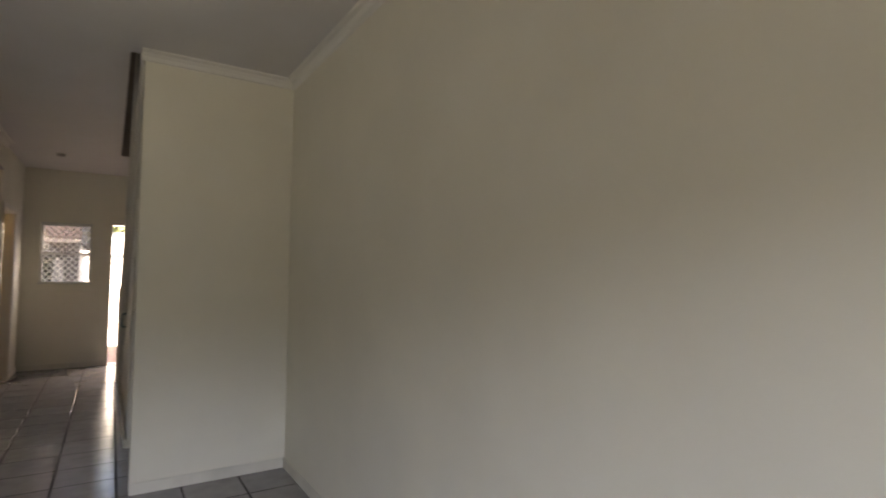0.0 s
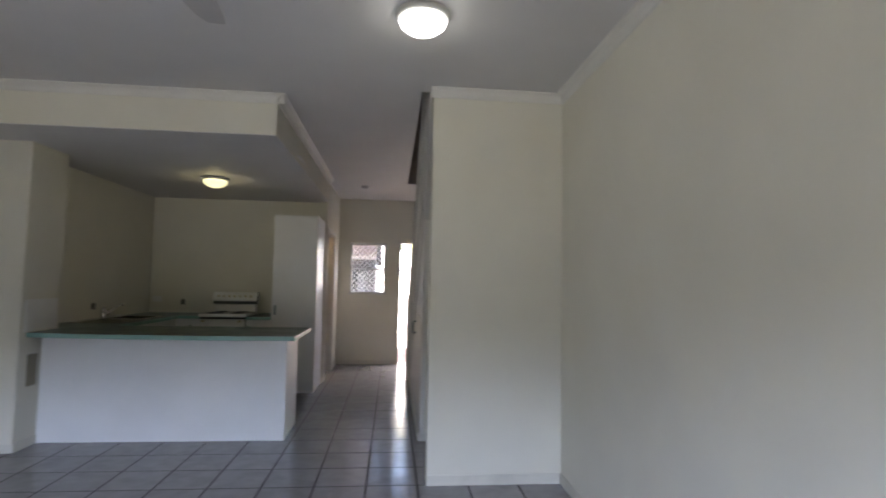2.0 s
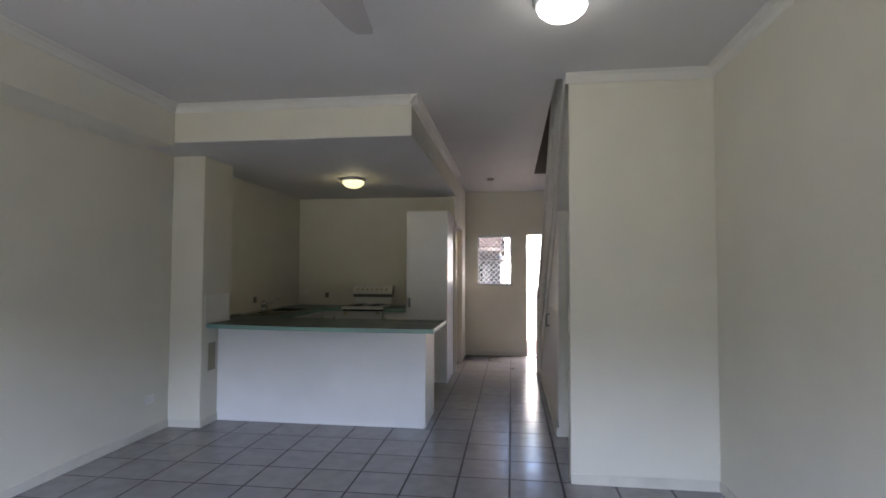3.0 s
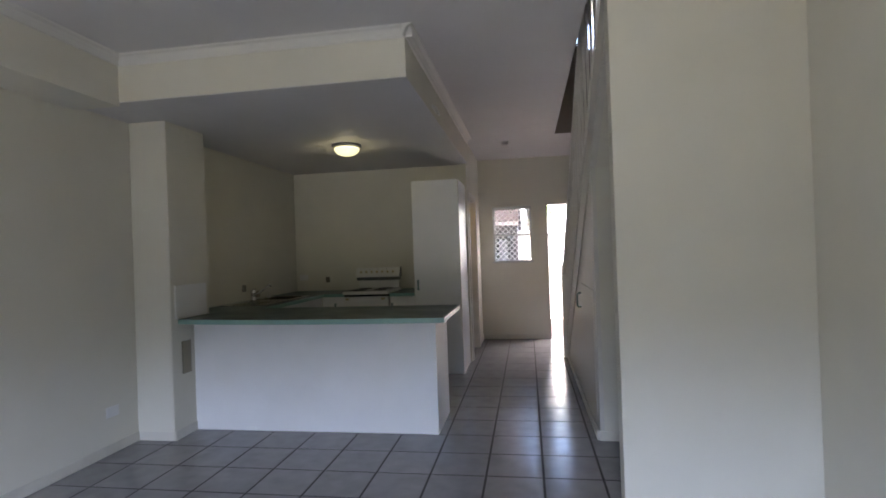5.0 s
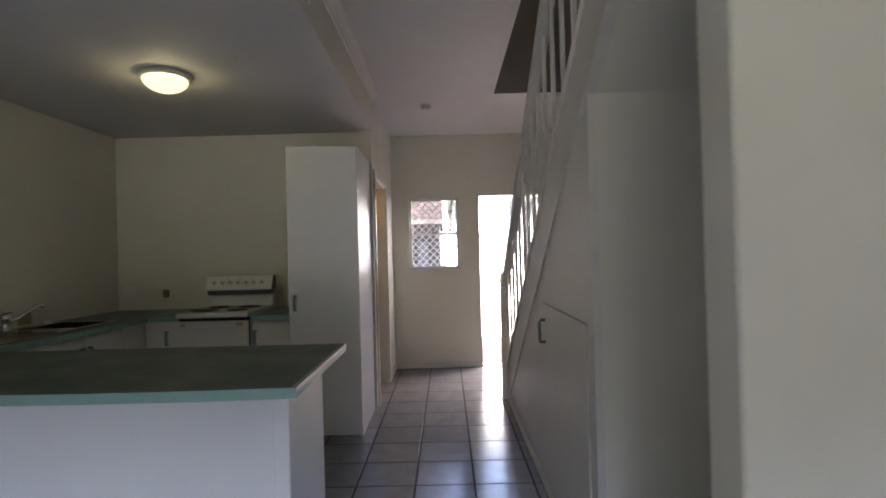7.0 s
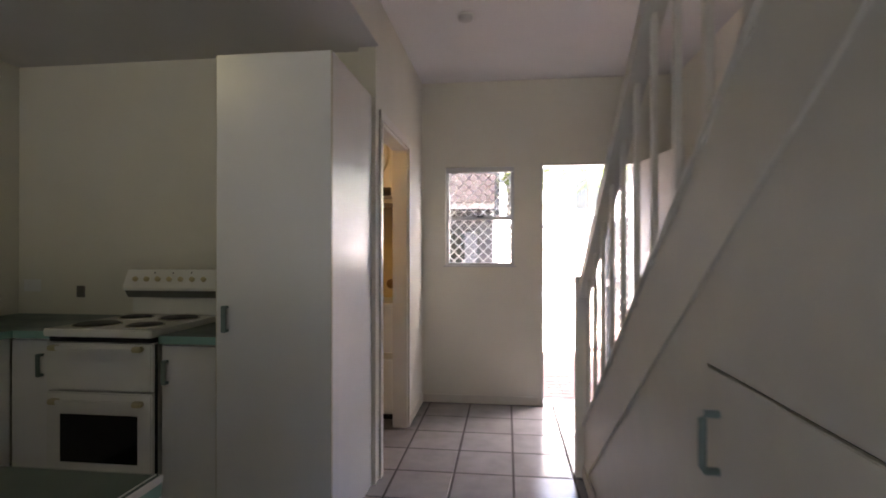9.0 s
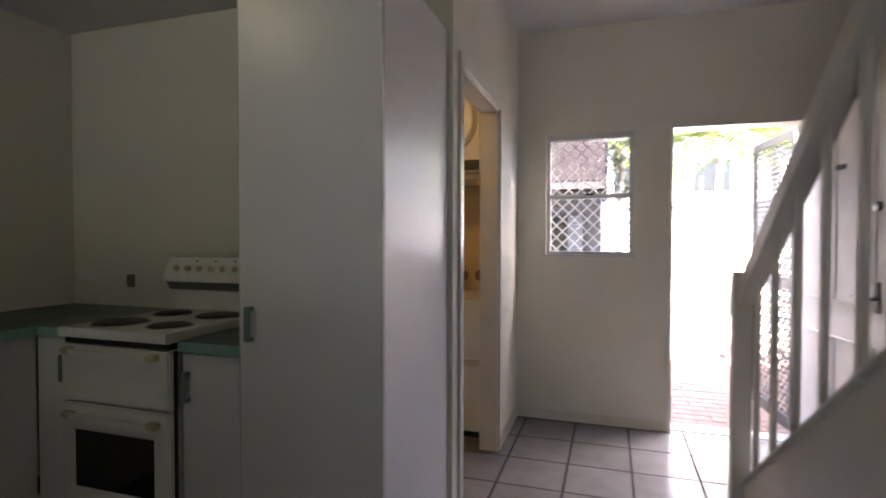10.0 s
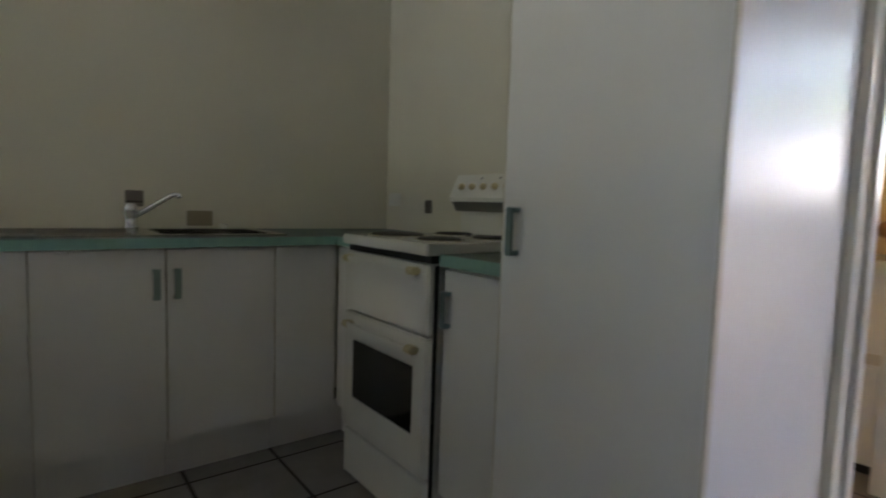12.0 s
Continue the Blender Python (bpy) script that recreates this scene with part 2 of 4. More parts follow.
DX0, DX1, DZ = -0.16, 0.62, 2.04
WX0, WX1, WZ0, WZ1 = -0.966, -0.381, 1.177, 2.02
structure("wall_back", boxes(
    (XH - 0.1, WX0, YB, YB + 0.15, -0.1, H), (WX0, WX1, YB, YB + 0.15, -0.1, WZ0), (WX0, WX1, YB, YB + 0.15, WZ1, H),
    (WX1, DX0, YB, YB + 0.15, -0.1, H), (DX0, DX1, YB, YB + 0.15, DZ, H), (DX1, XR, YB, YB + 0.15, -0.1, H)), WALL, "cream painted back wall with a window and the back door")
structure("wall_kitchen_back", boxes((XL, XH - 0.1, YK, YK + 0.1, 0, HK)), WALL, "cream painted wall behind the stove")
LDY0, LDY1, LDZ = 3.73, 4.55, 2.06
structure("wall_hall", boxes((XH - 0.1, XH, YK - 0.06, LDY0, 0, H), (XH - 0.1, XH, LDY0, LDY1, LDZ, H), (XH - 0.1, XH, LDY1, YB, 0, H)), WALL, "cream painted hall wall with the laundry doorway")
structure("wall_stub", boxes((0, XR, 0, 0.125, 0, H), bevel=0.004), WALL, "cream painted short wall at the head of the stairs")
structure("pillar", boxes((XL, -3.15, 0.78, 1.26, 0, HK - 0.005), bevel=0.004), WALL, "cream painted pier at the end of the breakfast bar")
# bulkheads
structure("bulkhead_kitchen", boxes((XL, -1.15, 0.30, YK - 0.06, HK, H)), WALL, "cream painted dropped ceiling over the kitchen")
structure("kitchen_ceiling", boxes((XL, -1.152, 0.302, YK - 0.06, HK - 0.004, HK), (XL, XH - 0.1, YK - 0.06, YK, HK - 0.004, HK + 0.02)), CEIL, "off-white dropped kitchen ceiling")
structure("bulkhead_side", boxes((XL, -3.12, YF, 0.30, 2.42, H), bevel=0.003), WALL, "cream painted boxed beam along the living room wall")
# ceiling with the stairwell left open
WELLX, WELLY = -0.08, 3.66
structure("ceiling", boxes(
    (XL, WELLX, YF, YB, H, H + 0.25), (WELLX, XR, YF, 0.06, H, H + 0.25), (WELLX, XR, WELLY, YB, H, H + 0.25)), CEIL, "off-white flat plaster ceiling")

# cornice: a cove along the living room and the hall
COVE = [(0, 0), (0.062, 0), (0.055, -0.008), (0.032, -0.016), (0.016, -0.034), (0.008, -0.056), (0, -0.062)]


def cornice(name, x0, y0, x1, y1, side):
    """Runs from one corner to the other; side gives the way out of the wall."""
    bm = bmesh.new()
    sx, sy = side
    a = [bm.verts.new((x0 + u * sx, y0 + u * sy, H + w)) for u, w in COVE]
    b = [bm.verts.new((x1 + u * sx, y1 + u * sy, H + w)) for u, w in COVE]
    n = len(COVE)
    bm.faces.new(a), bm.faces.new(list(reversed(b)))
    for i in range(n):
        bm.faces.new((a[i], a[(i + 1) % n], b[(i + 1) % n], b[i]))
    return structure(name, bm, CORNICE, "white coved plaster cornice")


cornice("cornice_right", XR, YF, XR, 0, (-1, 0))
cornice("cornice_stub", -0.02, 0, XR, 0, (0, -1))
cornice("cornice_bulkhead", -3.12, 0.30, -1.10, 0.30, (0, -1))
cornice("cornice_hall", -1.15, 0.24, -1.15, YK - 0.06, (1, 0))
cornice("cornice_side", -3.12, YF, -3.12, 0.30, (1, 0))
cornice("cornice_front", XL, YF, XR, YF, (0, 1))

# skirting
SK = 0.07
for nm, bx in (("baseboard_left", (XL, XL + 0.012, YF, 0.79, 0, SK)), ("baseboard_right", (XR - 0.012, XR, YF, 0, 0, SK)),
               ("baseboard_stub", (0, XR - 0.012, -0.012, 0, 0, SK)), ("baseboard_pillar", (XL + 0.012, -3.15, 0.778, 0.79, 0, SK)),
               ("baseboard_pillar_side", (-3.15, -3.138, 0.778, 1.06, 0, SK)),
               ("baseboard_back", (XH, DX0 - 0.03, YB - 0.012, YB, 0, SK)), ("baseboard_hall", (XH, XH + 0.012, LDY1 + 0.06, YB - 0.012, 0, SK)),
               ("baseboard_stairs", (-0.012, 0, 1.0, 3.83, 0, SK)), ("baseboard_recess", (0, XR, 0.988, 1.0, 0, SK))):
    structure(nm, boxes(bx, bevel=0.003), SKIRT, "cream painted timber skirting")

# ---------------------------------------------------------------- upstairs, seen through the stairwell
structure("wall_upstairs_left", boxes((WELLX - 0.1, WELLX, 0.0, YB, H + 0.25, 4.8)), WALL, "cream painted landing wall upstairs")
structure("wall_upstairs_front", boxes((WELLX - 0.1, XR, -0.06, 0.0, H + 0.25, 4.8)), WALL, "cream painted wall at the head of the stairs")
UW = (0.22, 0.9, 3.74, 4.5)
# The stairwell's shade is put into this wall's grey-brown colour.
structure("wall_upstairs_back", boxes((WELLX, UW[0], WELLY, WELLY + 0.1, H + 0.25, 4.8), (UW[0], UW[1], WELLY, WELLY + 0.1, H + 0.25, UW[2]), (UW[1], XR, WELLY, WELLY + 0.1, H + 0.25, 4.8), (UW[0], UW[1], WELLY, WELLY + 0.1, UW[3], 4.8), (WELLX, XR, WELLY - 0.014, WELLY - 0.001, H + 0.001, H + 0.26)), UPWALL_SHADE, "wall below the upstairs window, coloured grey-brown for shade")
structure("ceiling_upstairs", boxes((WELLX - 0.1, XR, -0.06, YB, 4.8, 4.85)), CEIL, "off-white ceiling upstairs")

# ---------------------------------------------------------------- stairs
STRING_TOP = 4.26


def stringtop(y):
    return SLOPE * (STRING_TOP - y)


stairs = thing("staircase", "cream painted closed-string timber staircase against the party wall", "staircase", at=(0, 0, 0))
part("string", prism([(3.83, seam(3.83)), (3.83, stringtop(3.83)), (0.13, stringtop(0.13)), (0.13, seam(0.13))], "x", 0.0, 0.045), TRIM, stairs)
GO, RISE = 0.262, 0.18
for k in range(14):
    y = 3.95 - GO * k
    z = RISE * (k + 1)
    part("tread", boxes((0.046, XR - 0.002, y - GO - 0.02, y, z - 0.03, z)), BROWN, stairs)
    part("riser", boxes((0.046, XR - 0.002, y - 0.032, y - 0.022, z - RISE, z - 0.03)), TRIM, stairs)
part("soffit", prism([(3.6, seam(3.6)), (0.126, seam(0.126)), (0.126, seam(0.126) + 0.02), (3.6, seam(3.6) + 0.02)], "x", 0.046, XR - 0.002), WALL, stairs, "cream painted sloping underside of the stairs")

balustrade = thing("balustrade", "cream painted timber balustrade with square balusters beside the staircase", "balustrade")
part("newel_post", boxes((-0.047, 0.022, 3.83, 3.90, 0.0, 1.155), bevel=0.004), TRIM, balustrade)
part("handrail", prism([(3.84, stringtop(3.84) + 0.74), (3.84, stringtop(3.84) + 0.82), (0.2, stringtop(0.2) + 0.82), (0.2, stringtop(0.2) + 0.74)], "x", -0.032, 0.032), TRIM, balustrade)
for k in range(17):
    y = 3.68 - 0.213 * k
    z = stringtop(y)
    part("baluster", prism([(y - 0.015, z - 0.002), (y + 0.015, z - 0.022), (y + 0.015, z + 0.731), (y - 0.015, z + 0.750)], "x", -0.007, 0.010), TRIM, balustrade)
part("shoe_rail", prism([(3.829, stringtop(3.829) + 0.001), (3.829, stringtop(3.829) + 0.012), (0.14, stringtop(0.14) + 0.012), (0.14, stringtop(0.14) + 0.001)], "x", -0.014, 0.045), TRIM, balustrade)

# wall under the stairs, its cupboard door, the recess
CUY0, CUY1, CUZ0, CUZ1 = 1.09, 2.00, 0.10, 1.052
structure("wall_under_stairs", prism([(1.0, 0), (CUY0, 0), (CUY0, seam(CUY0) - 0.001), (1.0, seam(1.0) - 0.001)], "x", 0.010, 0.04), TRIM, "cream painted panelling under the stairs")
structure("wall_under_string", prism([(CUY1, 0), (3.83, 0), (3.83, seam(3.83) - 0.001), (CUY1, seam(CUY1) - 0.001)], "x", 0.010, 0.04), TRIM, "cream painted panelling under the stairs")
structure("wall_over_cupboard", prism([(CUY0, CUZ1), (CUY1, CUZ1), (CUY1, seam(CUY1) - 0.001), (CUY0, seam(CUY0) - 0.001)], "x", 0.010, 0.04), TRIM, "cream painted panelling over the stair cupboard")
structure("wall_below_cupboard", boxes((0.010, 0.04, CUY0, CUY1, 0, CUZ0)), TRIM, "cream painted rail under the stair cupboard")
structure("wall_recess", prism([(1.0, 0), (1.06, 0), (1.06, seam(1.06) + 0.012), (1.0, seam(1.0) + 0.012)], "x", 0.0405, XR - 0.001), WALL, "cream painted end wall of the recess under the stairs")
cup = tagged(new("stair_cupboard_door"), "cream painted flush cupboard door in the panelling under the stairs", "cupboard door")
part("door_leaf", boxes((0.006, 0.018, CUY0 + 0.006, CUY1 - 0.006, CUZ0 + 0.006, CUZ1 - 0.005), bevel=0.002), TRIM, cup)
# Near-black sheet behind the leaf paints the shade of its gap.
part("gap_shade", boxes((0.020, 0.03, CUY0, CUY1, CUZ0, CUZ1)), DARK, cup, "dark sheet for the shade in the gap round the door")
bm = tube([(-0.003, 1.905, 0.965), (-0.030, 1.905, 0.965), (-0.036, 1.905, 0.955), (-0.036, 1.905, 0.855), (-0.030, 1.905, 0.845), (-0.003, 1.905, 0.845)], 0.0085)
part("handle", bm, HANDLE, cup, "grey-green plastic bow handle")

# ---------------------------------------------------------------- back door, screen door, window
structure("trim_back_door", boxes((DX0 - 0.002, DX0 + 0.022, YB - 0.015, YB + 0.152, 0, DZ), (DX1 - 0.022, DX1 + 0.002, YB - 0.015, YB + 0.152, 0, DZ), (DX0 + 0.022, DX1 - 0.022, YB - 0.015, YB + 0.152, DZ - 0.022, DZ + 0.002)), TRIM, "cream painted timber door frame")
structure("door_sill", boxes((DX0 + 0.022, DX1 - 0.022, YB + 0.03, YB + 0.17, -0.04, 0.006), bevel=0.003), ALU, "dull aluminium door sill")
door = tagged(new("door_back"), "white painted panelled back door standing wide open into the hall beside the stairs", "door")
door["kind"] = "structure"
bm = boxes((DX1 - 0.02, DX1 + 0.018, YB - 0.78, YB - 0.03, 0.012, 2.015), bevel=0.002)
part("door_leaf", bm, TRIM, door)
for z0, z1 in ((0.16, 0.75), (0.96, 1.90)):
    for y0, y1 in ((YB - 0.70, YB - 0.44), (YB - 0.37, YB - 0.11)):
        part("door_panel", boxes((DX1 - 0.028, DX1 - 0.0205, y0, y1, z0, z1), bevel=0.003), TRIM, door)
bm = tube([(DX1 - 0.02, YB - 0.72, 1.0), (DX1 - 0.065, YB - 0.72, 1.0), (DX1 - 0.07, YB - 0.70, 1.0), (DX1 - 0.07, YB - 0.60, 1.0)], 0.009)
box(bm, DX1 - 0.030, DX1 - 0.0205, YB - 0.74, YB - 0.70, 0.93, 1.08)
part("door_handle", bm, BLACK, door, "dark lever door handle")
for z in (0.753, 0.952):
    part("lip_moulding", boxes((DX1 - 0.034, DX1 - 0.0205, YB - 0.70, YB - 0.10, z - 0.005, z + 0.005), bevel=0.002), TRIM, door)
part("night_bolt", boxes((DX1 - 0.040, DX1 - 0.0205, YB - 0.46, YB - 0.38, 1.665, 1.690), (DX1 - 0.048, DX1 - 0.0405, YB - 0.43, YB - 0.415, 1.665, 1.690), bevel=0.002), BLACK, door, "small black slide bolt")
door.matrix_basis = pose(DX1, YB - 0.03, 0, 0, 0, 9) @ pose(-DX1, 0.03 - YB, 0)
part("lock", lathe([(0, 0.0), (0.024, 0.0), (0.024, 0.012), (0, 0.014)], (0, 0, 0)), BLACK, door).matrix_basis = pose(DX1 - 0.020, YB - 0.72, 1.45, 0, -90, 0)

screen = thing("screen_door", "dark aluminium security screen door with diamond grille swung open outside the back door", "screen door", at=(0.63, 5.42, 0))
SW, SH = 0.78, 2.02


def lattice(bm, x0, x1, z0, z1, pitch, th, y=0.0):
    """Diagonal bars clipped to a rectangle in the x-z plane."""
    for sgn in (1, -1):
        c = (x0 - z1) if sgn == 1 else (x0 + z0)
        end = (x1 - z0) if sgn == 1 else (x1 + z1)
        while c < end:
            pts = []
            for x in (x0, x1):
                z = (x - c) * sgn
                if z0 <= z <= z1:
                    pts.append((x, z))
            for z in (z0, z1):
                x = c + z * sgn
                if x0 < x < x1:
                    pts.append((x, z))
            if len(pts) >= 2:
                a, b = Vector((pts[0][0], pts[0][1])), Vector((pts[-1][0], pts[-1][1]))
                if (b - a).length > 0.02:
                    d = (b - a).normalized()
                    n = Vector((-d.y, d.x)) * th
                    prism([(a.x + n.x, a.y + n.y), (b.x + n.x, b.y + n.y), (b.x - n.x, b.y - n.y), (a.x - n.x, a.y - n.y)], "y", y + 0.002 * sgn - 0.002, y + 0.002 * sgn + 0.002, bm)
            c += pitch
    return bm


part("screen_frame", boxes((0, 0.05, -0.015, 0.015, 0.01, SH), (SW - 0.05, SW, -0.015, 0.015, 0.01, SH), (0.05, SW - 0.05, -0.015, 0.015, SH - 0.05, SH), (0.05, SW - 0.05, -0.015, 0.015, 0.01, 0.09), (0.05, SW - 0.05, -0.015, 0.015, 0.95, 1.02)), GRILLE, screen)
part("grille", lattice(bmesh.new(), 0.05, SW - 0.05, 0.09, SH - 0.05, 0.075, 0.0085), GRILLE, screen)
screen.matrix_basis = pose(0.63, 5.43, 0, 0, 0, 95)

window = tagged(new("window_back"), "small aluminium sash window with a diamond security grille beside the back door", "window")
window["kind"] = "structure"
FY0, FY1 = YB + 0.03, YB + 0.07
ZM = 1.585
part("window_frame", boxes((WX0, WX0 + 0.028, FY0, FY1, WZ0, WZ1), (WX1 - 0.028, WX1, FY0, FY1, WZ0, WZ1), (WX0 + 0.028, WX1 - 0.028, FY0, FY1, WZ1 - 0.045, WZ1), (WX0 + 0.028, WX1 - 0.028, FY0, FY1, WZ0, WZ0 + 0.022)), ALU, window)
part("sash_rail", boxes((WX0 + 0.028, WX1 - 0.028, FY0 - 0.006, FY1 - 0.006, ZM - 0.016, ZM + 0.014)), ALU, window)
part("sash_catch", boxes((-0.70, -0.64, FY0 - 0.02, FY0 - 0.0065, ZM + 0.004, ZM + 0.018), bevel=0.002), BLACK, window, "black sash catch")
part("window_sill", boxes((WX0 - 0.02, WX1 + 0.02, YB - 0.016, YB + 0.029, WZ0 - 0.012, WZ0), bevel=0.003), ALU, window)
for z0, z1 in ((WZ0 + 0.022, ZM - 0.016), (ZM + 0.014, WZ1 - 0.045)):
    p = part("pane", boxes((WX0 + 0.028, WX1 - 0.028, FY0 + 0.018, FY0 + 0.022, z0, z1)), GLASS, window)
    p.visible_shadow = False
part("security_grille", lattice(bmesh.new(), WX0 + 0.005, WX1 - 0.005, WZ0 + 0.005, WZ1 - 0.005, 0.086, 0.0048, YB + 0.12), SOCKET, window, "white diamond security grille")

part("head_track", boxes((WX0 + 0.004, WX1 - 0.004, YB + 0.004, FY0 - 0.001, WZ1 - 0.042, WZ1 - 0.002), bevel=0.002), ALU, window)
cord = tube([(WX0 + 0.045, YB + 0.012, WZ1 - 0.042), (WX0 + 0.046, YB + 0.010, 1.70), (WX0 + 0.043, YB + 0.012, 1.50)], 0.0025, 6)
for k in range(22):
    lathe([(0, -0.004), (0.005, 0), (0, 0.004)], (WX0 + 0.045, YB + 0.011, 1.50 + 0.021 * k), 6, cord)
part("blind_chain", cord, SOCKET, window, "white bead chain beside the sash")

# front sliding door, behind the walker
slider = tagged(new("window_front"), "aluminium framed sliding glass door of the living room", "sliding door")
slider["kind"] = "structure"
fx = (FDX0 + FDX1) / 2
part("window_frame", boxes((FDX0, FDX0 + 0.04, YF - 0.10, YF - 0.02, 0.0, FDZ), (FDX1 - 0.04, FDX1, YF - 0.10, YF - 0.02, 0.0, FDZ), (FDX0 + 0.04, FDX1 - 0.04, YF - 0.10, YF - 0.02, FDZ - 0.04, FDZ), (FDX0 + 0.04, FDX1 - 0.04, YF - 0.10, YF - 0.02, 0, 0.03), (fx - 0.03, fx + 0.03, YF - 0.04, YF - 0.022, 0.03, FDZ - 0.04)), ALU, slider)

# ---------------------------------------------------------------- laundry
structure("wall_laundry", boxes((-2.72, -2.62, YK + 0.1, YB + 0.15, 0, HK), (-2.62, XH - 0.1, YB, YB + 0.15, 0, HK)), YELLOW, "warm cream painted laundry walls")
structure("ceiling_laundry", boxes((-2.72, XH - 0.1, YK + 0.1, YB + 0.15, HK, HK + 0.05)), CEIL, "white laundry ceiling")
structure("laundry_lining", boxes((XH - 0.108, XH - 0.102, LDY1 + 0.05, YB - 0.002, 0, HK - 0.002)), YELLOW, "warm cream painted inner face of the laundry wall")
structure("trim_laundry_door", boxes(
    (XH, XH + 0.014, LDY0 - 0.055, LDY0 - 0.0005, 0, LDZ + 0.055), (XH, XH + 0.014, LDY1 + 0.0005, LDY1 + 0.055, 0, LDZ + 0.055), (XH, XH + 0.014, LDY0, LDY1, LDZ, LDZ + 0.055),
    (XH - 0.11, XH, LDY0 - 0.0005, LDY0 + 0.016, 0, LDZ), (XH - 0.11, XH, LDY1 - 0.016, LDY1 + 0.0005, 0, LDZ), (XH - 0.11, XH, LDY0 + 0.016, LDY1 - 0.016, LDZ - 0.016, LDZ), bevel=0.002), TRIM, "cream painted timber architrave round the laundry door")
tubc = thing("laundry_tub", "white laundry tub cabinet with a steel bowl against the laundry wall", "laundry tub")
part("cabinet", boxes((-2.05, -1.30, 4.68, YB - 0.002, 0.05, 0.86), bevel=0.004), ENAMEL, tubc)
part("plinth", boxes((-2.03, -1.32, 4.72, YB - 0.002, 0.0, 0.05)), DARK, tubc)
part("cabinet_door", boxes((-2.04, -1.31, 4.668, 4.6795, 0.07, 0.46), bevel=0.002), ENAMEL, tubc)
part("drawer_front", boxes((-2.04, -1.31, 4.668, 4.6795, 0.475, 0.52), bevel=0.002), EDGING, tubc)
bm = boxes((-2.07, -1.285, 4.66, YB - 0.002, 0.861, 0.90), bevel=0.008)
part("rim", bm, ENAMEL, tubc)
for x in (-1.69, -1.56, -1.43):
    tap = thing("wall_tap", "chrome wall tap over the laundry tub", "tap", "laundry wall taps", at=(x, YB, 1.02))
    part("flange", lathe([(0, 0), (0.028, 0), (0.024, 0.010), (0.012, 0.014), (0.012, 0.05), (0, 0.05)]), CHROME, tap).matrix_basis = pose(0, 0, 0, 90, 0, 0)
    part("knob", lathe([(0, 0.0505), (0.036, 0.052), (0.042, 0.065), (0.034, 0.084), (0, 0.088)]), BRASS, tap, "worn brassy tap handle").matrix_basis = pose(0, 0, 0, 90, 0, 0)
dryer = thing("tumble_dryer", "white wall-mounted tumble dryer with round door and dark control strip", "tumble dryer")
part("body", boxes((-1.93, -1.33, 4.76, YB - 0.002, 1.72, 2.36), bevel=0.01), ENAMEL, dryer)
part("control_strip", boxes((-1.92, -1.34, 4.745, 4.7595, 1.735, 1.80), bevel=0.003), BLACK, dryer, "black control strip")
part("round_door", lathe([(0, 0), (0.20, 0), (0.205, 0.012), (0.185, 0.028), (0.15, 0.020), (0.0, 0.034)], seg=40), ENAMEL, dryer).matrix_basis = pose(-1.575, 4.759, 2.06, 90, 0, 0)
part("door_ring", lathe([(0.207, 0), (0.222, 0), (0.222, 0.008), (0.207, 0.008)], seg=40), EDGING, dryer).matrix_basis = pose(-1.575, 4.759, 2.06, 90, 0, 0)
shelf = thing("laundry_shelf", "cream painted timber shelf under the wall dryer in the laundry", "shelf")
part("board", boxes((-2.0, -1.29, 4.80, YB - 0.002, 1.680, 1.718), bevel=0.003), EDGING, shelf)
part("bracket", boxes((-1.62, -1.60, 4.90, YB - 0.002, 1.58, 1.6795)), EDGING, shelf)

# ---------------------------------------------------------------- kitchen
BZ, BT = 0.915, 0.036     # worktop height and thickness
XC, YC = -2.87, 3.05      # cabinet fronts: the sink run and the stove run


def bow_handle(parent, at, way, length=0.112):
    """A flat bow handle; way is the unit vector out of the door."""
    x, y, z = at
    h = length / 2
    wx, wy = way[0], way[1]
    half = 0.012

    def slab(d0, d1, z0, z1, bev):
        xs = sorted((x + wx * d0, x + wx * d1)) if wx else (x - half, x + half)
        ys = sorted((y + wy * d0, y + wy * d1)) if wy else (y - half, y + half)
        box(bm, xs[0], xs[1], ys[0], ys[1], z0, z1, bevel=bev)
    bm = bmesh.new()
    slab(0.020, 0.028, z - h, z + h, 0.003)
    slab(0.0005, 0.0198, z + h - 0.013, z + h - 0.001, 0.001)
    slab(0.0005, 0.0198, z - h + 0.001, z - h + 0.013, 0.001)
    return part("handle", bm, HANDLE, parent, "grey-green plastic bow handle")


def cabinet_x(y0, y1, handle_y, label, top=0.0, group="sink run base cabinets"):
    """A base cabinet on the left wall; its door looks along +x."""
    c = thing("base_cabinet", label, "kitchen cabinet", group)
    part("carcass", boxes((XL + 0.002, XC - 0.019, y0 + 0.001, y1 - 0.001, 0.15, top or BZ - BT - 0.001)), LAMINATE, c)
    part("kickboard", boxes((XC - 0.075, XC - 0.06, y0 + 0.001, y1 - 0.001 + (0.064 if y1 > 3 else 0), 0.0, 0.149)), LAMINATE, c)
    part("door", boxes((XC - 0.018, XC, y0 + 0.003, y1 - 0.003, 0.155, BZ - BT - 0.006), bevel=0.0015), LAMINATE, c)
    part("edge_strip", boxes((XC - 0.017, XC - 0.001, y0 + 0.0005, y0 + 0.0028, 0.157, BZ - BT - 0.013)), EDGING, c)
    if handle_y:
        bow_handle(c, (XC, handle_y, 0.748), (1, 0, 0))
    return c


cabinet_x(1.40, 1.978, 0, "white laminate base cabinet between the breakfast bar and the sink")
cabinet_x(1.978, 2.372, 2.338, "white laminate base cabinet with a grey-green handle under the sink", 0.70)
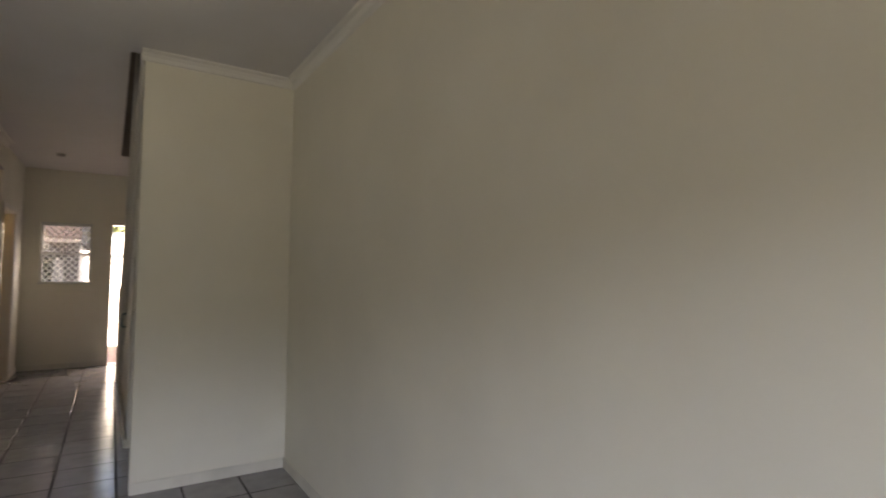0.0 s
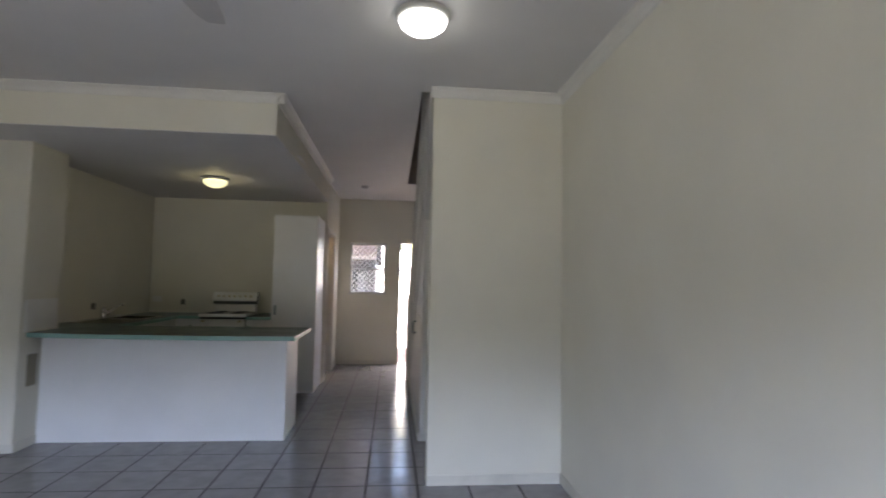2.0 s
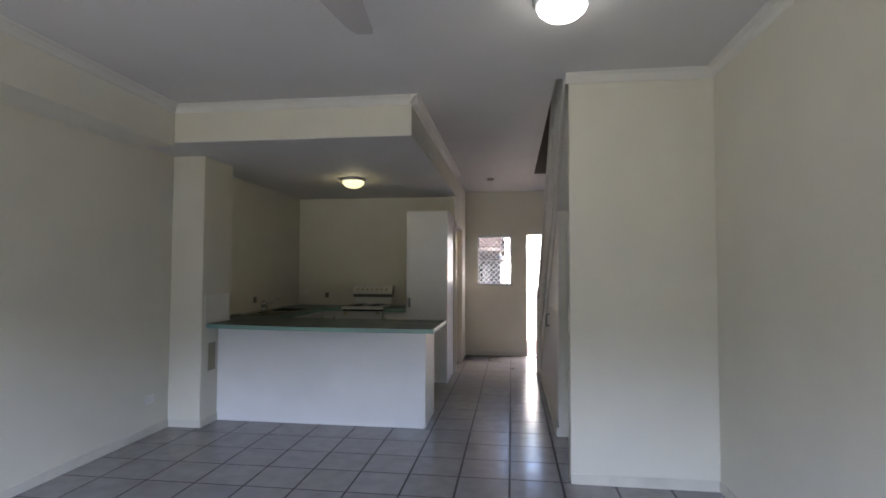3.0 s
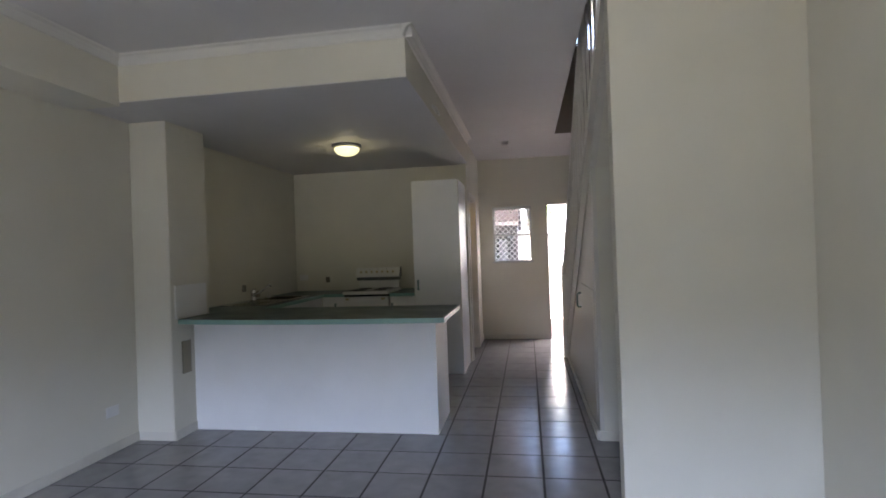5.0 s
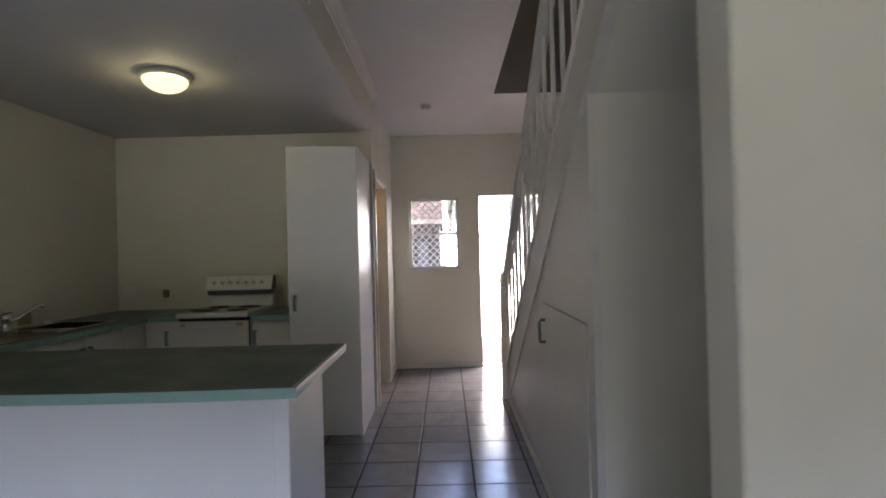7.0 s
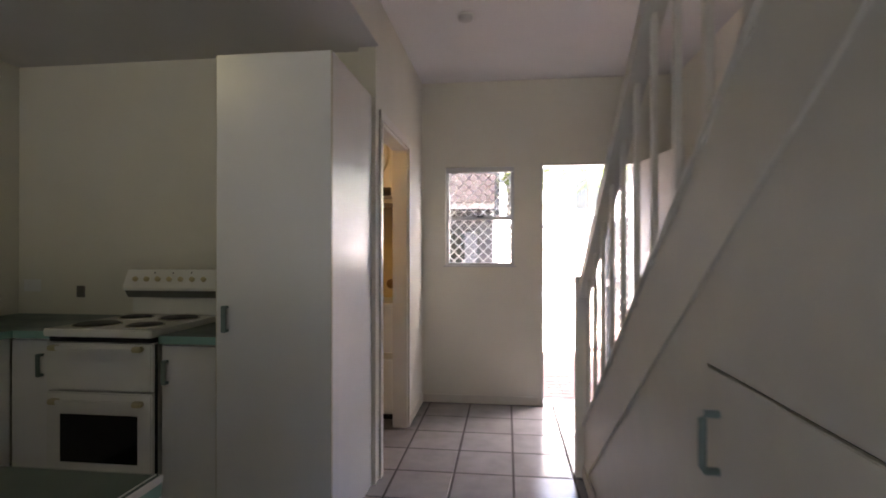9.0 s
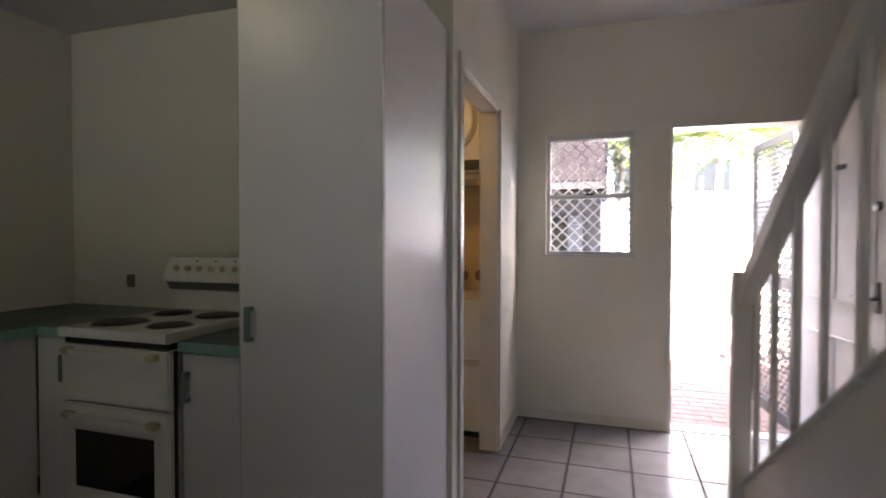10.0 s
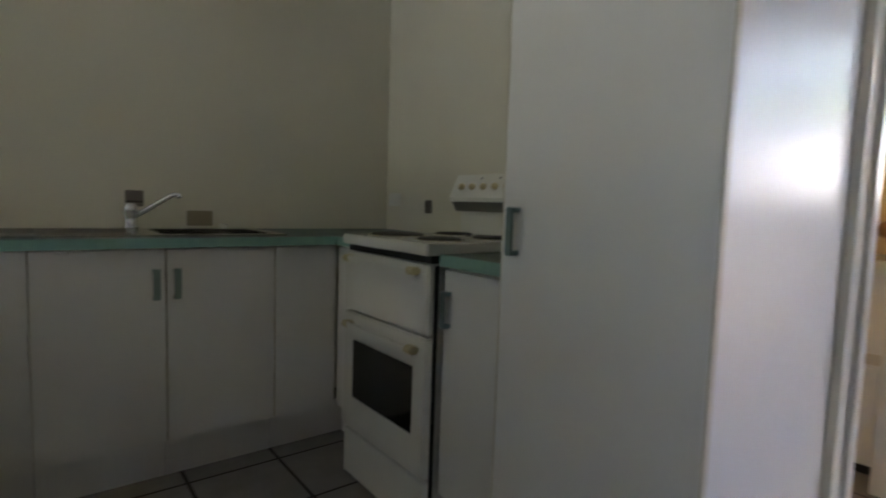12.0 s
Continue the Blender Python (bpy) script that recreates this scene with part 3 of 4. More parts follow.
cabinet_x(2.372, 2.772, 2.406, "white laminate base cabinet with a grey-green handle under the sink", 0.70)
cabinet_x(2.772, 3.0485, 0, "narrow white laminate base cabinet in the corner by the stove")


def cabinet_y(x0, x1, handle_x, label, yc=YC):
    c = thing("base_cabinet", label, "kitchen cabinet", "stove run base cabinets")
    part("carcass", boxes((x0 + 0.001, x1 - 0.001, yc + 0.019, YK - 0.002, 0.15, BZ - BT - 0.001)), LAMINATE, c)
    part("kickboard", boxes((x0 + 0.001 - (0.07 if x0 < -2.8 else 0), x1 - 0.001, yc + 0.06, yc + 0.075, 0.0, 0.149)), LAMINATE, c)
    part("door", boxes((x0 + 0.003, x1 - 0.003, yc, yc + 0.018, 0.155, BZ - BT - 0.012), bevel=0.0015), LAMINATE, c)
    bow_handle(c, (handle_x, yc, 0.748), (0, -1, 0))
    return c


SX0, SX1, SY0 = -2.565, -2.028, 2.93
cabinet_y(-2.868, SX0 - 0.004, -2.70, "narrow white laminate base cabinet between the corner and the stove")
cabinet_y(SX1 + 0.004, -1.722, -1.998, "narrow white laminate base cabinet between the stove and the pantry", 2.985)

pantry = thing("pantry_cupboard", "tall white laminate pantry cupboard with cream edging beside the stove", "pantry")
PX0, PX1, PY, PZ = -1.72, -1.192, 2.925, 2.172
part("side_panel", boxes((PX1 - 0.018, PX1, PY + 0.020, YK - 0.062, 0.0, PZ), bevel=0.001), LAMINATE, pantry)
part("side_panel", boxes((PX0, PX0 + 0.018, PY + 0.020, YK - 0.002, 0.0, PZ)), LAMINATE, pantry)
part("top_panel", boxes((PX0 + 0.018, PX1 - 0.018, PY + 0.020, YK - 0.062, PZ - 0.018, PZ)), LAMINATE, pantry)
part("back_panel", boxes((PX0 + 0.018, PX1 - 0.018, YK - 0.08, YK - 0.062, 0.1, PZ - 0.018)), LAMINATE, pantry)
pd = part("door", boxes((PX0 + 0.002, PX1 - 0.004, PY, PY + 0.018, 0.115, PZ - 0.001), bevel=0.0015), LAMINATE, pantry)
part("edge_strip", boxes((PX1 - 0.0035, PX1 + 0.0005, PY + 0.001, PY + 0.0195, 0.115, PZ)), EDGING, pantry, "cream edge strip")
part("edge_strip", boxes((PX0 - 0.002, PX0 + 0.0015, PY + 0.001, PY + 0.0195, 0.115, PZ)), EDGING, pantry, "cream edge strip")
part("kickboard", boxes((PX0 + 0.018, PX1 - 0.018, PY + 0.045, PY + 0.06, 0.0, 0.112)), LAMINATE, pantry)
bow_handle(pantry, (PX0 + 0.048, PY, 1.005), (0, -1, 0), 0.118)

# breakfast bar
bar = thing("breakfast_bar", "white laminate breakfast bar panels under a green worktop beside the pier", "breakfast bar")
part("front_panel", boxes((-3.148, -1.215, 1.045, 1.085, 0.0, BZ - BT - 0.001), bevel=0.002), BARWHITE, bar)
part("end_panel", boxes((-1.2145, -1.155, 1.04, 1.585, 0.0, BZ - BT - 0.001), bevel=0.003), BARWHITE, bar)
part("inner_panel", boxes((XC, -1.2155, 1.37, 1.388, 0.0, BZ - BT - 0.001)), LAMINATE, bar)

# worktops
bm = bmesh.new()
front = []
for i in range(25):
    x = -3.149 + (3.149 - 1.04) * i / 24
    front.append((x, 0.735 + 0.050 * (x + 1.60) ** 2))
y_end = front[-1][1] + 0.003
outline = front + [(-1.04, 1.60), (-2.84, 1.60), (-2.84, 1.67), (XL + 0.001, 1.67), (XL + 0.001, 1.262), (-3.149, 1.262)]
worktop = thing("worktop", "dark green laminate worktop with a pale green edge round the kitchen", "worktop")
HX0, HX1, HY0, HY1 = -3.325, -2.965, 2.38, 2.79      # the hole for the bowl


def two_tone(bm):
    bmesh.ops.recalc_face_normals(bm, faces=bm.faces)
    bm.normal_update()
    for f in bm.faces:
        f.material_index = 0 if abs(f.normal.z) > 0.5 else 1
    return bm


def ring_slab(o, h, z0, z1):
    """A slab with the outline o and a hole h, both (x0, x1, y0, y1)."""
    bm = bmesh.new()
    loops = []
    for z in (z0, z1):
        for r in (o, h):
            loops.append([bm.verts.new((x, y, z)) for x, y in ((r[0], r[2]), (r[1], r[2]), (r[1], r[3]), (r[0], r[3]))])
    ob_, hb, ot, ht = loops
    for k in range(4):
        n = (k + 1) % 4
        for a, b2 in ((ob_, hb), (ot, ht), (ob_, ot), (hb, ht)):
            bm.faces.new((a[k], a[n], b2[n], b2[k]))
    return bm


part("bar_top", two_tone(prism(outline, "z", BZ - BT, BZ)), [BENCH, BENCH_EDGE], worktop)
# White strips along the end edge paint its highlight onto pale edging.
part("edge_strip", boxes((-1.0398, -1.0375, y_end, 1.60, BZ - 0.012, BZ + 0.0015), (-1.052, -1.0485, y_end + 0.004, 1.60, BZ + 0.0003, BZ + 0.0012)), LAMINATE, worktop, "pale edge strips with the edge's highlight put into their colour")
part("sink_run_top", two_tone(ring_slab((XL + 0.001, -2.84, 1.6702, YK - 0.001), (HX0, HX1, HY0, HY1), BZ - BT, BZ)), [BENCH, BENCH_EDGE], worktop)
part("stove_run_top", two_tone(boxes((-2.8398, SX0 - 0.003, 3.03, YK - 0.001, BZ - BT, BZ))), [BENCH, BENCH_EDGE], worktop)
side = thing("worktop", "short dark green laminate worktop between the stove and the pantry", "worktop")
bm = boxes((SX1 + 0.003, PX0 - 0.003, 2.965, YK - 0.001, BZ - BT, BZ))
bm.normal_update()
for f in bm.faces:
    f.material_index = 0 if abs(f.normal.z) > 0.5 else 1
part("top", bm, [BENCH, BENCH_EDGE], side)
part("back_edge", boxes((SX1 + 0.003, PX0 - 0.003, YK - 0.004, YK - 0.001, BZ + 0.0003, BZ + 0.004)), BENCH_EDGE, side)

# sink let onto the worktop
sink = thing("kitchen_sink", "stainless steel kitchen sink with drainer set in the green worktop", "sink")
SZ = BZ + 0.0006
part("rim", boxes((-3.39, -2.92, 1.80, HY0, SZ, SZ + 0.006), (-3.39, HX0, HY0, HY1, SZ, SZ + 0.006), (HX1, -2.92, HY0, HY1, SZ, SZ + 0.006), (-3.39, -2.92, HY1, 2.84, SZ, SZ + 0.006)), STEEL, sink)
e = 0.002
part("bowl", boxes((HX0 + e, HX0 + 0.006, HY0 + e, HY1 - e, 0.76, SZ + 0.004), (HX1 - 0.006, HX1 - e, HY0 + e, HY1 - e, 0.76, SZ + 0.004),
                   (HX0 + 0.006, HX1 - 0.006, HY0 + e, HY0 + 0.006, 0.76, SZ + 0.004), (HX0 + 0.006, HX1 - 0.006, HY1 - 0.006, HY1 - e, 0.76, SZ + 0.004), (HX0 + e, HX1 - e, HY0 + e, HY1 - e, 0.752, 0.76)), STEEL, sink)
part("waste", lathe([(0, 0.0), (0.035, 0.0), (0.038, 0.003), (0.030, 0.004), (0, 0.002)], (-3.145, 2.585, 0.7602)), CHROME, sink)
for k in range(8):
    part("drainer_rib", boxes((-3.30 + 0.045 * k, -3.285 + 0.045 * k, 1.85, 2.28, SZ + 0.0062, SZ + 0.0105), bevel=0.001), STEEL, sink)
part("plug", lathe([(0, 0), (0.018, 0), (0.022, 0.008), (0.022, 0.020), (0.008, 0.025), (0, 0.025)], (-3.355, 2.70, SZ + 0.0062)), SOCKET, sink, "white sink plug on the rim")

mixer = thing("kitchen_tap", "chrome lever mixer tap standing behind the sink", "tap", at=(-3.335, 2.32, BZ + 0.008))
part("body", lathe([(0, 0), (0.030, 0), (0.030, 0.008), (0.024, 0.014), (0.024, 0.062), (0.027, 0.066), (0.027, 0.090), (0.022, 0.106), (0, 0.110)]), CHROME, mixer)
part("spout", tube([(0.015, 0.015, 0.055), (0.045, 0.050, 0.078), (0.080, 0.100, 0.118), (0.098, 0.135, 0.143), (0.106, 0.152, 0.150), (0.112, 0.165, 0.146), (0.114, 0.170, 0.134)], [0.012, 0.011, 0.011, 0.011, 0.011, 0.011, 0.011]), CHROME, mixer)
part("lever", boxes((-0.006, 0.006, -0.02, 0.050, 0.1105, 0.118), bevel=0.003), BLACK, mixer)

# stove
stove = thing("stove", "white upright electric stove with four black hotplates and raised control panel", "stove")
part("body", boxes((SX0 + 0.012, SX1 - 0.012, SY0 + 0.03, 3.53, 0.0, 0.884), bevel=0.003), ENAMEL, stove)
# Near-black filler paints the shade in the gap below the hob.
part("gap_shade", boxes((SX0 + 0.010, SX1 - 0.008, SY0 + 0.012, SY0 + 0.5, 0.885, 0.9095)), DARK, stove, "dark strip for the shade in the gap under the hob")
hob = part("hob", boxes((SX0 - 0.002, SX1 + 0.002, SY0 - 0.012, 3.53, 0.910, 0.946), bevel=0.005), ENAMEL, stove)
for hx, hy, hr in ((-2.42, 3.07, 0.098), (-2.42, 3.34, 0.075), (-2.165, 3.07, 0.075), (-2.17, 3.34, 0.09)):
    part("hotplate", lathe([(0, 0.010), (hr * 0.2, 0.010), (hr * 0.25, 0.008), (hr * 0.9, 0.010), (hr, 0.006), (hr + 0.004, 0.0), ], (hx, hy, 0.946), 36), PLATE, hob, "black cast-iron hotplate")
    part("hotplate_ring", lathe([(hr + 0.005, 0.0), (hr + 0.007, 0.004), (hr + 0.011, 0.004), (hr + 0.013, 0.0)], (hx, hy, 0.9462), 36), STEEL, hob)
    # Chrome bead added for the glint at each hotplate's front rim.
    part("glint_bead", lathe([(0, 0.004), (0.006, 0.003), (0.007, 0)], (hx, hy - hr - 0.022, 0.946), 12), CHROME, hob)


def stove_door(name, z0, z1, rise=0.0):
    d = part(name, boxes((SX0 + 0.002, SX1 - 0.004, SY0, SY0 + 0.028, z0, z1), bevel=0.006), ENAMEL, stove)
    part("handle", boxes((SX0 + 0.05, SX1 - 0.06, SY0 - 0.032, SY0 - 0.018, z1 - 0.052 + rise, z1 - 0.030 + rise), bevel=0.005), ENAMEL, d)
    for x in (SX0 + 0.035, SX1 - 0.085):
        part("handle_end", boxes((x, x + 0.048, SY0 - 0.034, SY0 - 0.0005, z1 - 0.054 + rise, z1 - 0.029 + rise), bevel=0.006), GOLD, d, "cream and gold handle end")
    return d


stove_door("grill_door", 0.665, 0.880, 0.022)
od = stove_door("oven_door", 0.205, 0.655)
part("oven_window", boxes((-2.487, -2.10, SY0 - 0.003, SY0 - 0.0004, 0.335, 0.555), bevel=0.001), OVEN_GLASS, od, "dark oven glass")
part("storage_drawer", boxes((SX0 + 0.004, SX1 - 0.004, SY0 + 0.004, SY0 + 0.028, 0.02, 0.192), bevel=0.004), ENAMEL, stove)
# Near-black filler paints the shade in the gap at the doors' side.
part("side_gap_shade", boxes((SX1 - 0.0105, SX1 - 0.002, SY0 + 0.0295, SY0 + 0.040, 0.02, 0.878)), DARK, stove, "dark strip for the shade in the gap beside the doors")
part("riser_panel", boxes((SX0 + 0.01, SX1 - 0.01, 3.485, 3.528, 0.947, 1.042), bevel=0.003), ENAMEL, stove)
panel = part("control_panel", prism([(3.435, 1.083), (3.53, 1.083), (3.53, 1.198), (3.478, 1.198), (3.432, 1.100)], "x", SX0 - 0.01, SX1 + 0.01), ENAMEL, stove)
part("end_cap", prism([(3.431, 1.081), (3.531, 1.081), (3.531, 1.200), (3.477, 1.200), (3.430, 1.100)], "x", SX1 + 0.0102, SX1 + 0.018), BLACK, stove, "dark plastic end cap of the control panel")
# Dark wedge puts the shade below the control panel into its colour.
part("underside", prism([(3.444, 1.0825), (3.470, 1.0425), (3.528, 1.0425), (3.528, 1.0825)], "x", SX0 - 0.006, SX1 + 0.006), UNDER_SHADE, stove)
for k in range(7):
    kx = SX0 + 0.055 + k * 0.068
    kn = part("control_knob", lathe([(0, 0), (0.015, 0), (0.014, 0.014), (0.010, 0.018), (0, 0.018)], seg=20), GOLD, panel, "cream and gold control knob")
    kn.matrix_basis = pose(kx, 3.4535, 1.144, 65, 0, 0)
for k in range(3):
    part("pilot_light", lathe([(0, 0), (0.005, 0), (0.004, 0.003), (0, 0.004)], seg=12), BLACK, panel).matrix_basis = pose(SX0 + 0.16 + k * 0.11, 3.4695, 1.181, 65, 0, 0)

# small black jar on the short worktop
jar = thing("small_jar", "small black jar on the worktop beside the pantry", "jar", at=(-1.80, 3.50, BZ))
part("body", lathe([(0, 0), (0.028, 0), (0.030, 0.006), (0.030, 0.055), (0.024, 0.065), (0, 0.065)]), BLACK, jar)
part("lid", lathe([(0, 0.0652), (0.025, 0.066), (0.025, 0.078), (0, 0.080)]), BLACK, jar)


# ---------------------------------------------------------------- fittings
def plate(name, label, category, at, rz, w, h, mat, knobs=()):
    """A wall plate in its own x-z plane that looks along its -y."""
    p = thing(name, label, category)
    part("plate", boxes((-w / 2, w / 2, -0.010, -0.0005, -h / 2, h / 2), bevel=0.003), mat, p)
    for x, z in knobs:
        part("rocker", boxes((x - 0.010, x + 0.010, -0.014, -0.0102, z - 0.016, z + 0.016), bevel=0.002), mat, p)
    p.matrix_basis = pose(*at, 0, 0, rz)
    return p


plate("power_outlet", "grey-brown power outlet on the wall above the sink", "power outlet", (XL, 2.35, 1.05), 90, 0.072, 0.072, SOCKET_DARK, ((0, 0),))
plate("power_outlet", "cream double power outlet low on the wall by the sink", "power outlet", (XL, 2.62, 0.965), 90, 0.115, 0.072, BEIGE, ((-0.03, 0), (0.03, 0)))
plate("power_outlet", "white double power outlet near the kitchen corner", "power outlet", (-3.36, YK, 1.09), 0, 0.115, 0.075, SOCKET, ((-0.03, 0), (0.03, 0)))
plate("light_switch", "grey-brown switch plate beside the stove", "switch", (-3.03, YK, 1.055), 0, 0.055, 0.070, SOCKET_DARK, ((0, 0),))
plate("wall_vent", "beige telephone and aerial plate low on the pier", "wall plate", (-3.15, 0.942, 0.612), 90, 0.108, 0.255, BEIGE, ((0, 0.05), (0, -0.05)))
plate("power_outlet", "white power outlet low on the bare living room wall", "power outlet", (XL, 0.53, 0.30), 90, 0.115, 0.075, SOCKET, ((-0.03, 0), (0.03, 0)))
plate("switch_panel", "white backing panel on the pier above the breakfast bar", "wall panel", (-3.15, 1.02, 1.05), 90, 0.40, 0.26, SOCKET)


def ceiling_lamp(at, glow_mat, label, r=0.128):
    l = thing("ceiling_lamp", label, "ceiling lamp", "round ceiling lamps", at=at)
    part("base", lathe([(0, 0), (r + 0.010, 0), (r + 0.012, -0.018), (r, -0.030), (r - 0.01, -0.030), (0, -0.030)], seg=40), LAMP_RIM, l)
    d = part("diffuser", lathe([(r - 0.012, -0.031), (r - 0.004, -0.042), (r * 0.90, -0.062), (r * 0.66, -0.088), (r * 0.34, -0.104), (0, -0.110)], seg=40), glow_mat, l, "lit opal glass diffuser")
    d.visible_shadow = False
    return l


ceiling_lamp((-0.14, -1.03, H), LAMP_COOL, "round opal glass ceiling lamp, lit cool white, in the living room")
ceiling_lamp((-2.17, 2.10, HK - 0.004), LAMP_WARM, "round opal glass ceiling lamp, lit warm white, over the kitchen")

smoke = thing("smoke_detector", "small round grey smoke detector on the hall ceiling", "smoke detector", at=(-0.693, 3.945, H))
part("base", lathe([(0, 0), (0.052, 0), (0.052, -0.010), (0, -0.010)], seg=28), LAMP_RIM, smoke)
part("cover", lathe([(0.046, -0.0102), (0.044, -0.030), (0.030, -0.036), (0, -0.037)], seg=28), FAN, smoke)

hook = thing("bulkhead_bar", "small white bar with a curved arm on the side of the kitchen bulkhead", "bracket", at=(-1.15, 1.27, 2.50))
part("back", boxes((0.0005, 0.007, -0.11, 0.11, -0.012, 0.016), bevel=0.003), SOCKET, hook)
part("arm", tube([(0.007, -0.09, 0.01), (0.030, -0.06, 0.0), (0.036, 0.0, -0.018), (0.030, 0.08, -0.024)], 0.008), LAMINATE, hook)
part("hook_end", tube([(0.007, 0.06, 0.012), (0.024, 0.065, 0.0), (0.022, 0.07, -0.02)], 0.006), CHROME, hook)

# ceiling fan, only its forward blade reaches into view
fan = thing("ceiling_fan", "pale grey four-blade ceiling fan in the living room", "ceiling fan", at=(-1.06, -2.06, 2.44))
part("rod", tube([(0, 0, 0.02), (0, 0, H - 2.44)], 0.012), FAN, fan)
part("canopy", lathe([(0, H - 2.44), (0.06, H - 2.44), (0.055, H - 2.50), (0.02, H - 2.52), (0, H - 2.52)]), FAN, fan)
part("motor", lathe([(0, 0.05), (0.06, 0.05), (0.10, 0.03), (0.11, 0.0), (0.10, -0.04), (0.05, -0.06), (0, -0.06)]), FAN, fan)
for k in range(4):
    bm = prism([(0.16, -0.07), (0.34, -0.095), (0.60, -0.062), (0.655, -0.045), (0.66, 0.030), (0.60, 0.056), (0.34, 0.085), (0.16, 0.06)], "z", 0.0, 0.006)
    b = part("blade", bm, FAN, fan)
    b.matrix_basis = pose(0, 0, 0.012, 0, 0, 88 + 90 * k) @ pose(0, 0, 0, 5, 0, 0)
    part("blade_arm", boxes((0.09, 0.22, -0.018, 0.018, 0.0065, 0.012)), FAN, fan).matrix_basis = b.matrix_basis.copy()

# ---------------------------------------------------------------- outdoors
GZ = -0.06
structure("ground", boxes((-400, 400, -400, 400, GZ - 0.25, GZ - 0.02)), GRASS, "dry grassy ground sheet")
structure("fence_plinth", boxes((-0.64, 0.42, 7.95, 8.10, GZ, 0.24)), RENDERED, "white rendered plinth of the courtyard wall")
structure("courtyard_wall", boxes((-0.64, 0.42, 7.992, 8.07, 0.24, 1.66), (-0.64, 0.42, 7.95, 8.10, 1.66, 1.72)), RENDERED, "white rendered courtyard wall with a coping")
structure("wall_outside_right", boxes((1.75, 1.9, YB + 0.15, 12.0, GZ, 1.9)), RENDERED, "white rendered side wall of the courtyard")
gatepost = thing("gate_post", "white rendered gate post at the end of the courtyard wall", "gate post")
part("shaft", boxes((0.425, 0.62, 7.90, 8.12, GZ, 1.74), bevel=0.006), RENDERED, gatepost)
part("cap", boxes((0.40, 0.645, 7.875, 8.145, 1.741, 1.79), bevel=0.006), RENDERED, gatepost)
gate = thing("picket_gate", "white painted picket gate in the courtyard wall", "gate")
for k in range(8):
    x = 0.66 + 0.13 * k
    part("picket", boxes((x, x + 0.07, 7.99, 8.01, GZ + 0.05, 1.45), bevel=0.003), TRIM, gate)
part("rail", boxes((0.63, 1.70, 8.0105, 8.045, 0.18, 0.26)), TRIM, gate)
part("rail", boxes((0.63, 1.70, 8.0105, 8.045, 1.10, 1.18)), TRIM, gate)
stake = thing("garden_tap_pipe", "thin dark metal stake behind the courtyard wall", "stake")
part("pipe", tube([(0.49, 8.3, GZ - 0.02), (0.49, 8.3, 2.0)], 0.011), ALU, stake)
part("cap", lathe([(0, 0), (0.018, 0), (0.018, 0.02), (0, 0.02)], (0.49, 8.3, 2.0), 12), ALU, stake)

# the front: upper floor, plus an added unseen sun-blocking slab and dark low-sky backdrop
structure("sun_block_slab", boxes((XL - 0.12, XR + 0.12, YF - 1.50, YF - 0.121, 2.62, 2.80)), RENDERED, "unseen rendered slab added over the front door to block sun")
structure("upper_storey", boxes((XL - 0.12, WELLX - 0.101, YF - 0.12, YB + 0.15, H + 0.251, 4.85), (WELLX - 0.10, XR, YF - 0.12, -0.061, H + 0.251, 4.85)), RENDERED, "pale rendered upper storey")
# Unseen dark slab added to keep low sky off the front door.
structure("low_sky_block", boxes((-40, 40, -26, -24, GZ - 0.1, 6.0)), BACKDROP_GREEN, "unseen dark green slab added in front to block low sky")

# the neighbour's house past the window
house = thing("neighbour_house", "dark grey weatherboard neighbouring house with red-brown roof and white blinds", "house")
part("wall", boxes((-5.5, -0.645, 8.0, 13.0, GZ - 0.02, 2.05)), BRICKISH, house)
roof = part("roof", prism([(7.42, 1.93), (10.4, 4.1), (13.4, 1.95), (13.4, 1.87), (7.42, 1.85)], "x", -5.9, -0.60), ROOF, house)
part("gutter", boxes((-5.9, -0.60, 7.33, 7.419, 1.83, 1.90)), GUTTER, roof)
hw = part("window", boxes((-1.45, -0.80, 7.97, 7.999, 0.75, 1.60)), GRILLE, house)
part("pane", boxes((-1.40, -0.85, 7.960, 7.9695, 0.80, 1.56)), OVEN_GLASS, hw)
bm = bmesh.new()
for k in range(15):
    box(bm, -1.02, -0.86, 7.948, 7.956, 0.82 + 0.049 * k, 0.863 + 0.049 * k)
part("blind", bm, BLIND, hw, "white venetian blind")
flats = thing("far_house", "pale rendered two-storey house with a grey roof beyond the garden", "house")
part("wall", boxes((-3.0, 9.0, 22.0, 30.0, GZ - 0.02, 5.2)), RENDERED, flats)
part("roof", prism([(21.4, 5.2), (26.0, 7.4), (30.6, 5.2)], "x", -3.5, 9.5), BRICKISH, flats)
for wx in (-0.5, 2.2, 5.2):
    w = part("window", boxes((wx, wx + 1.3, 21.95, 21.999, 2.9, 4.2)), ALU, flats)
    part("pane", boxes((wx + 0.06, wx + 1.24, 21.93, 21.9495, 2.96, 4.14)), OVEN_GLASS, w)


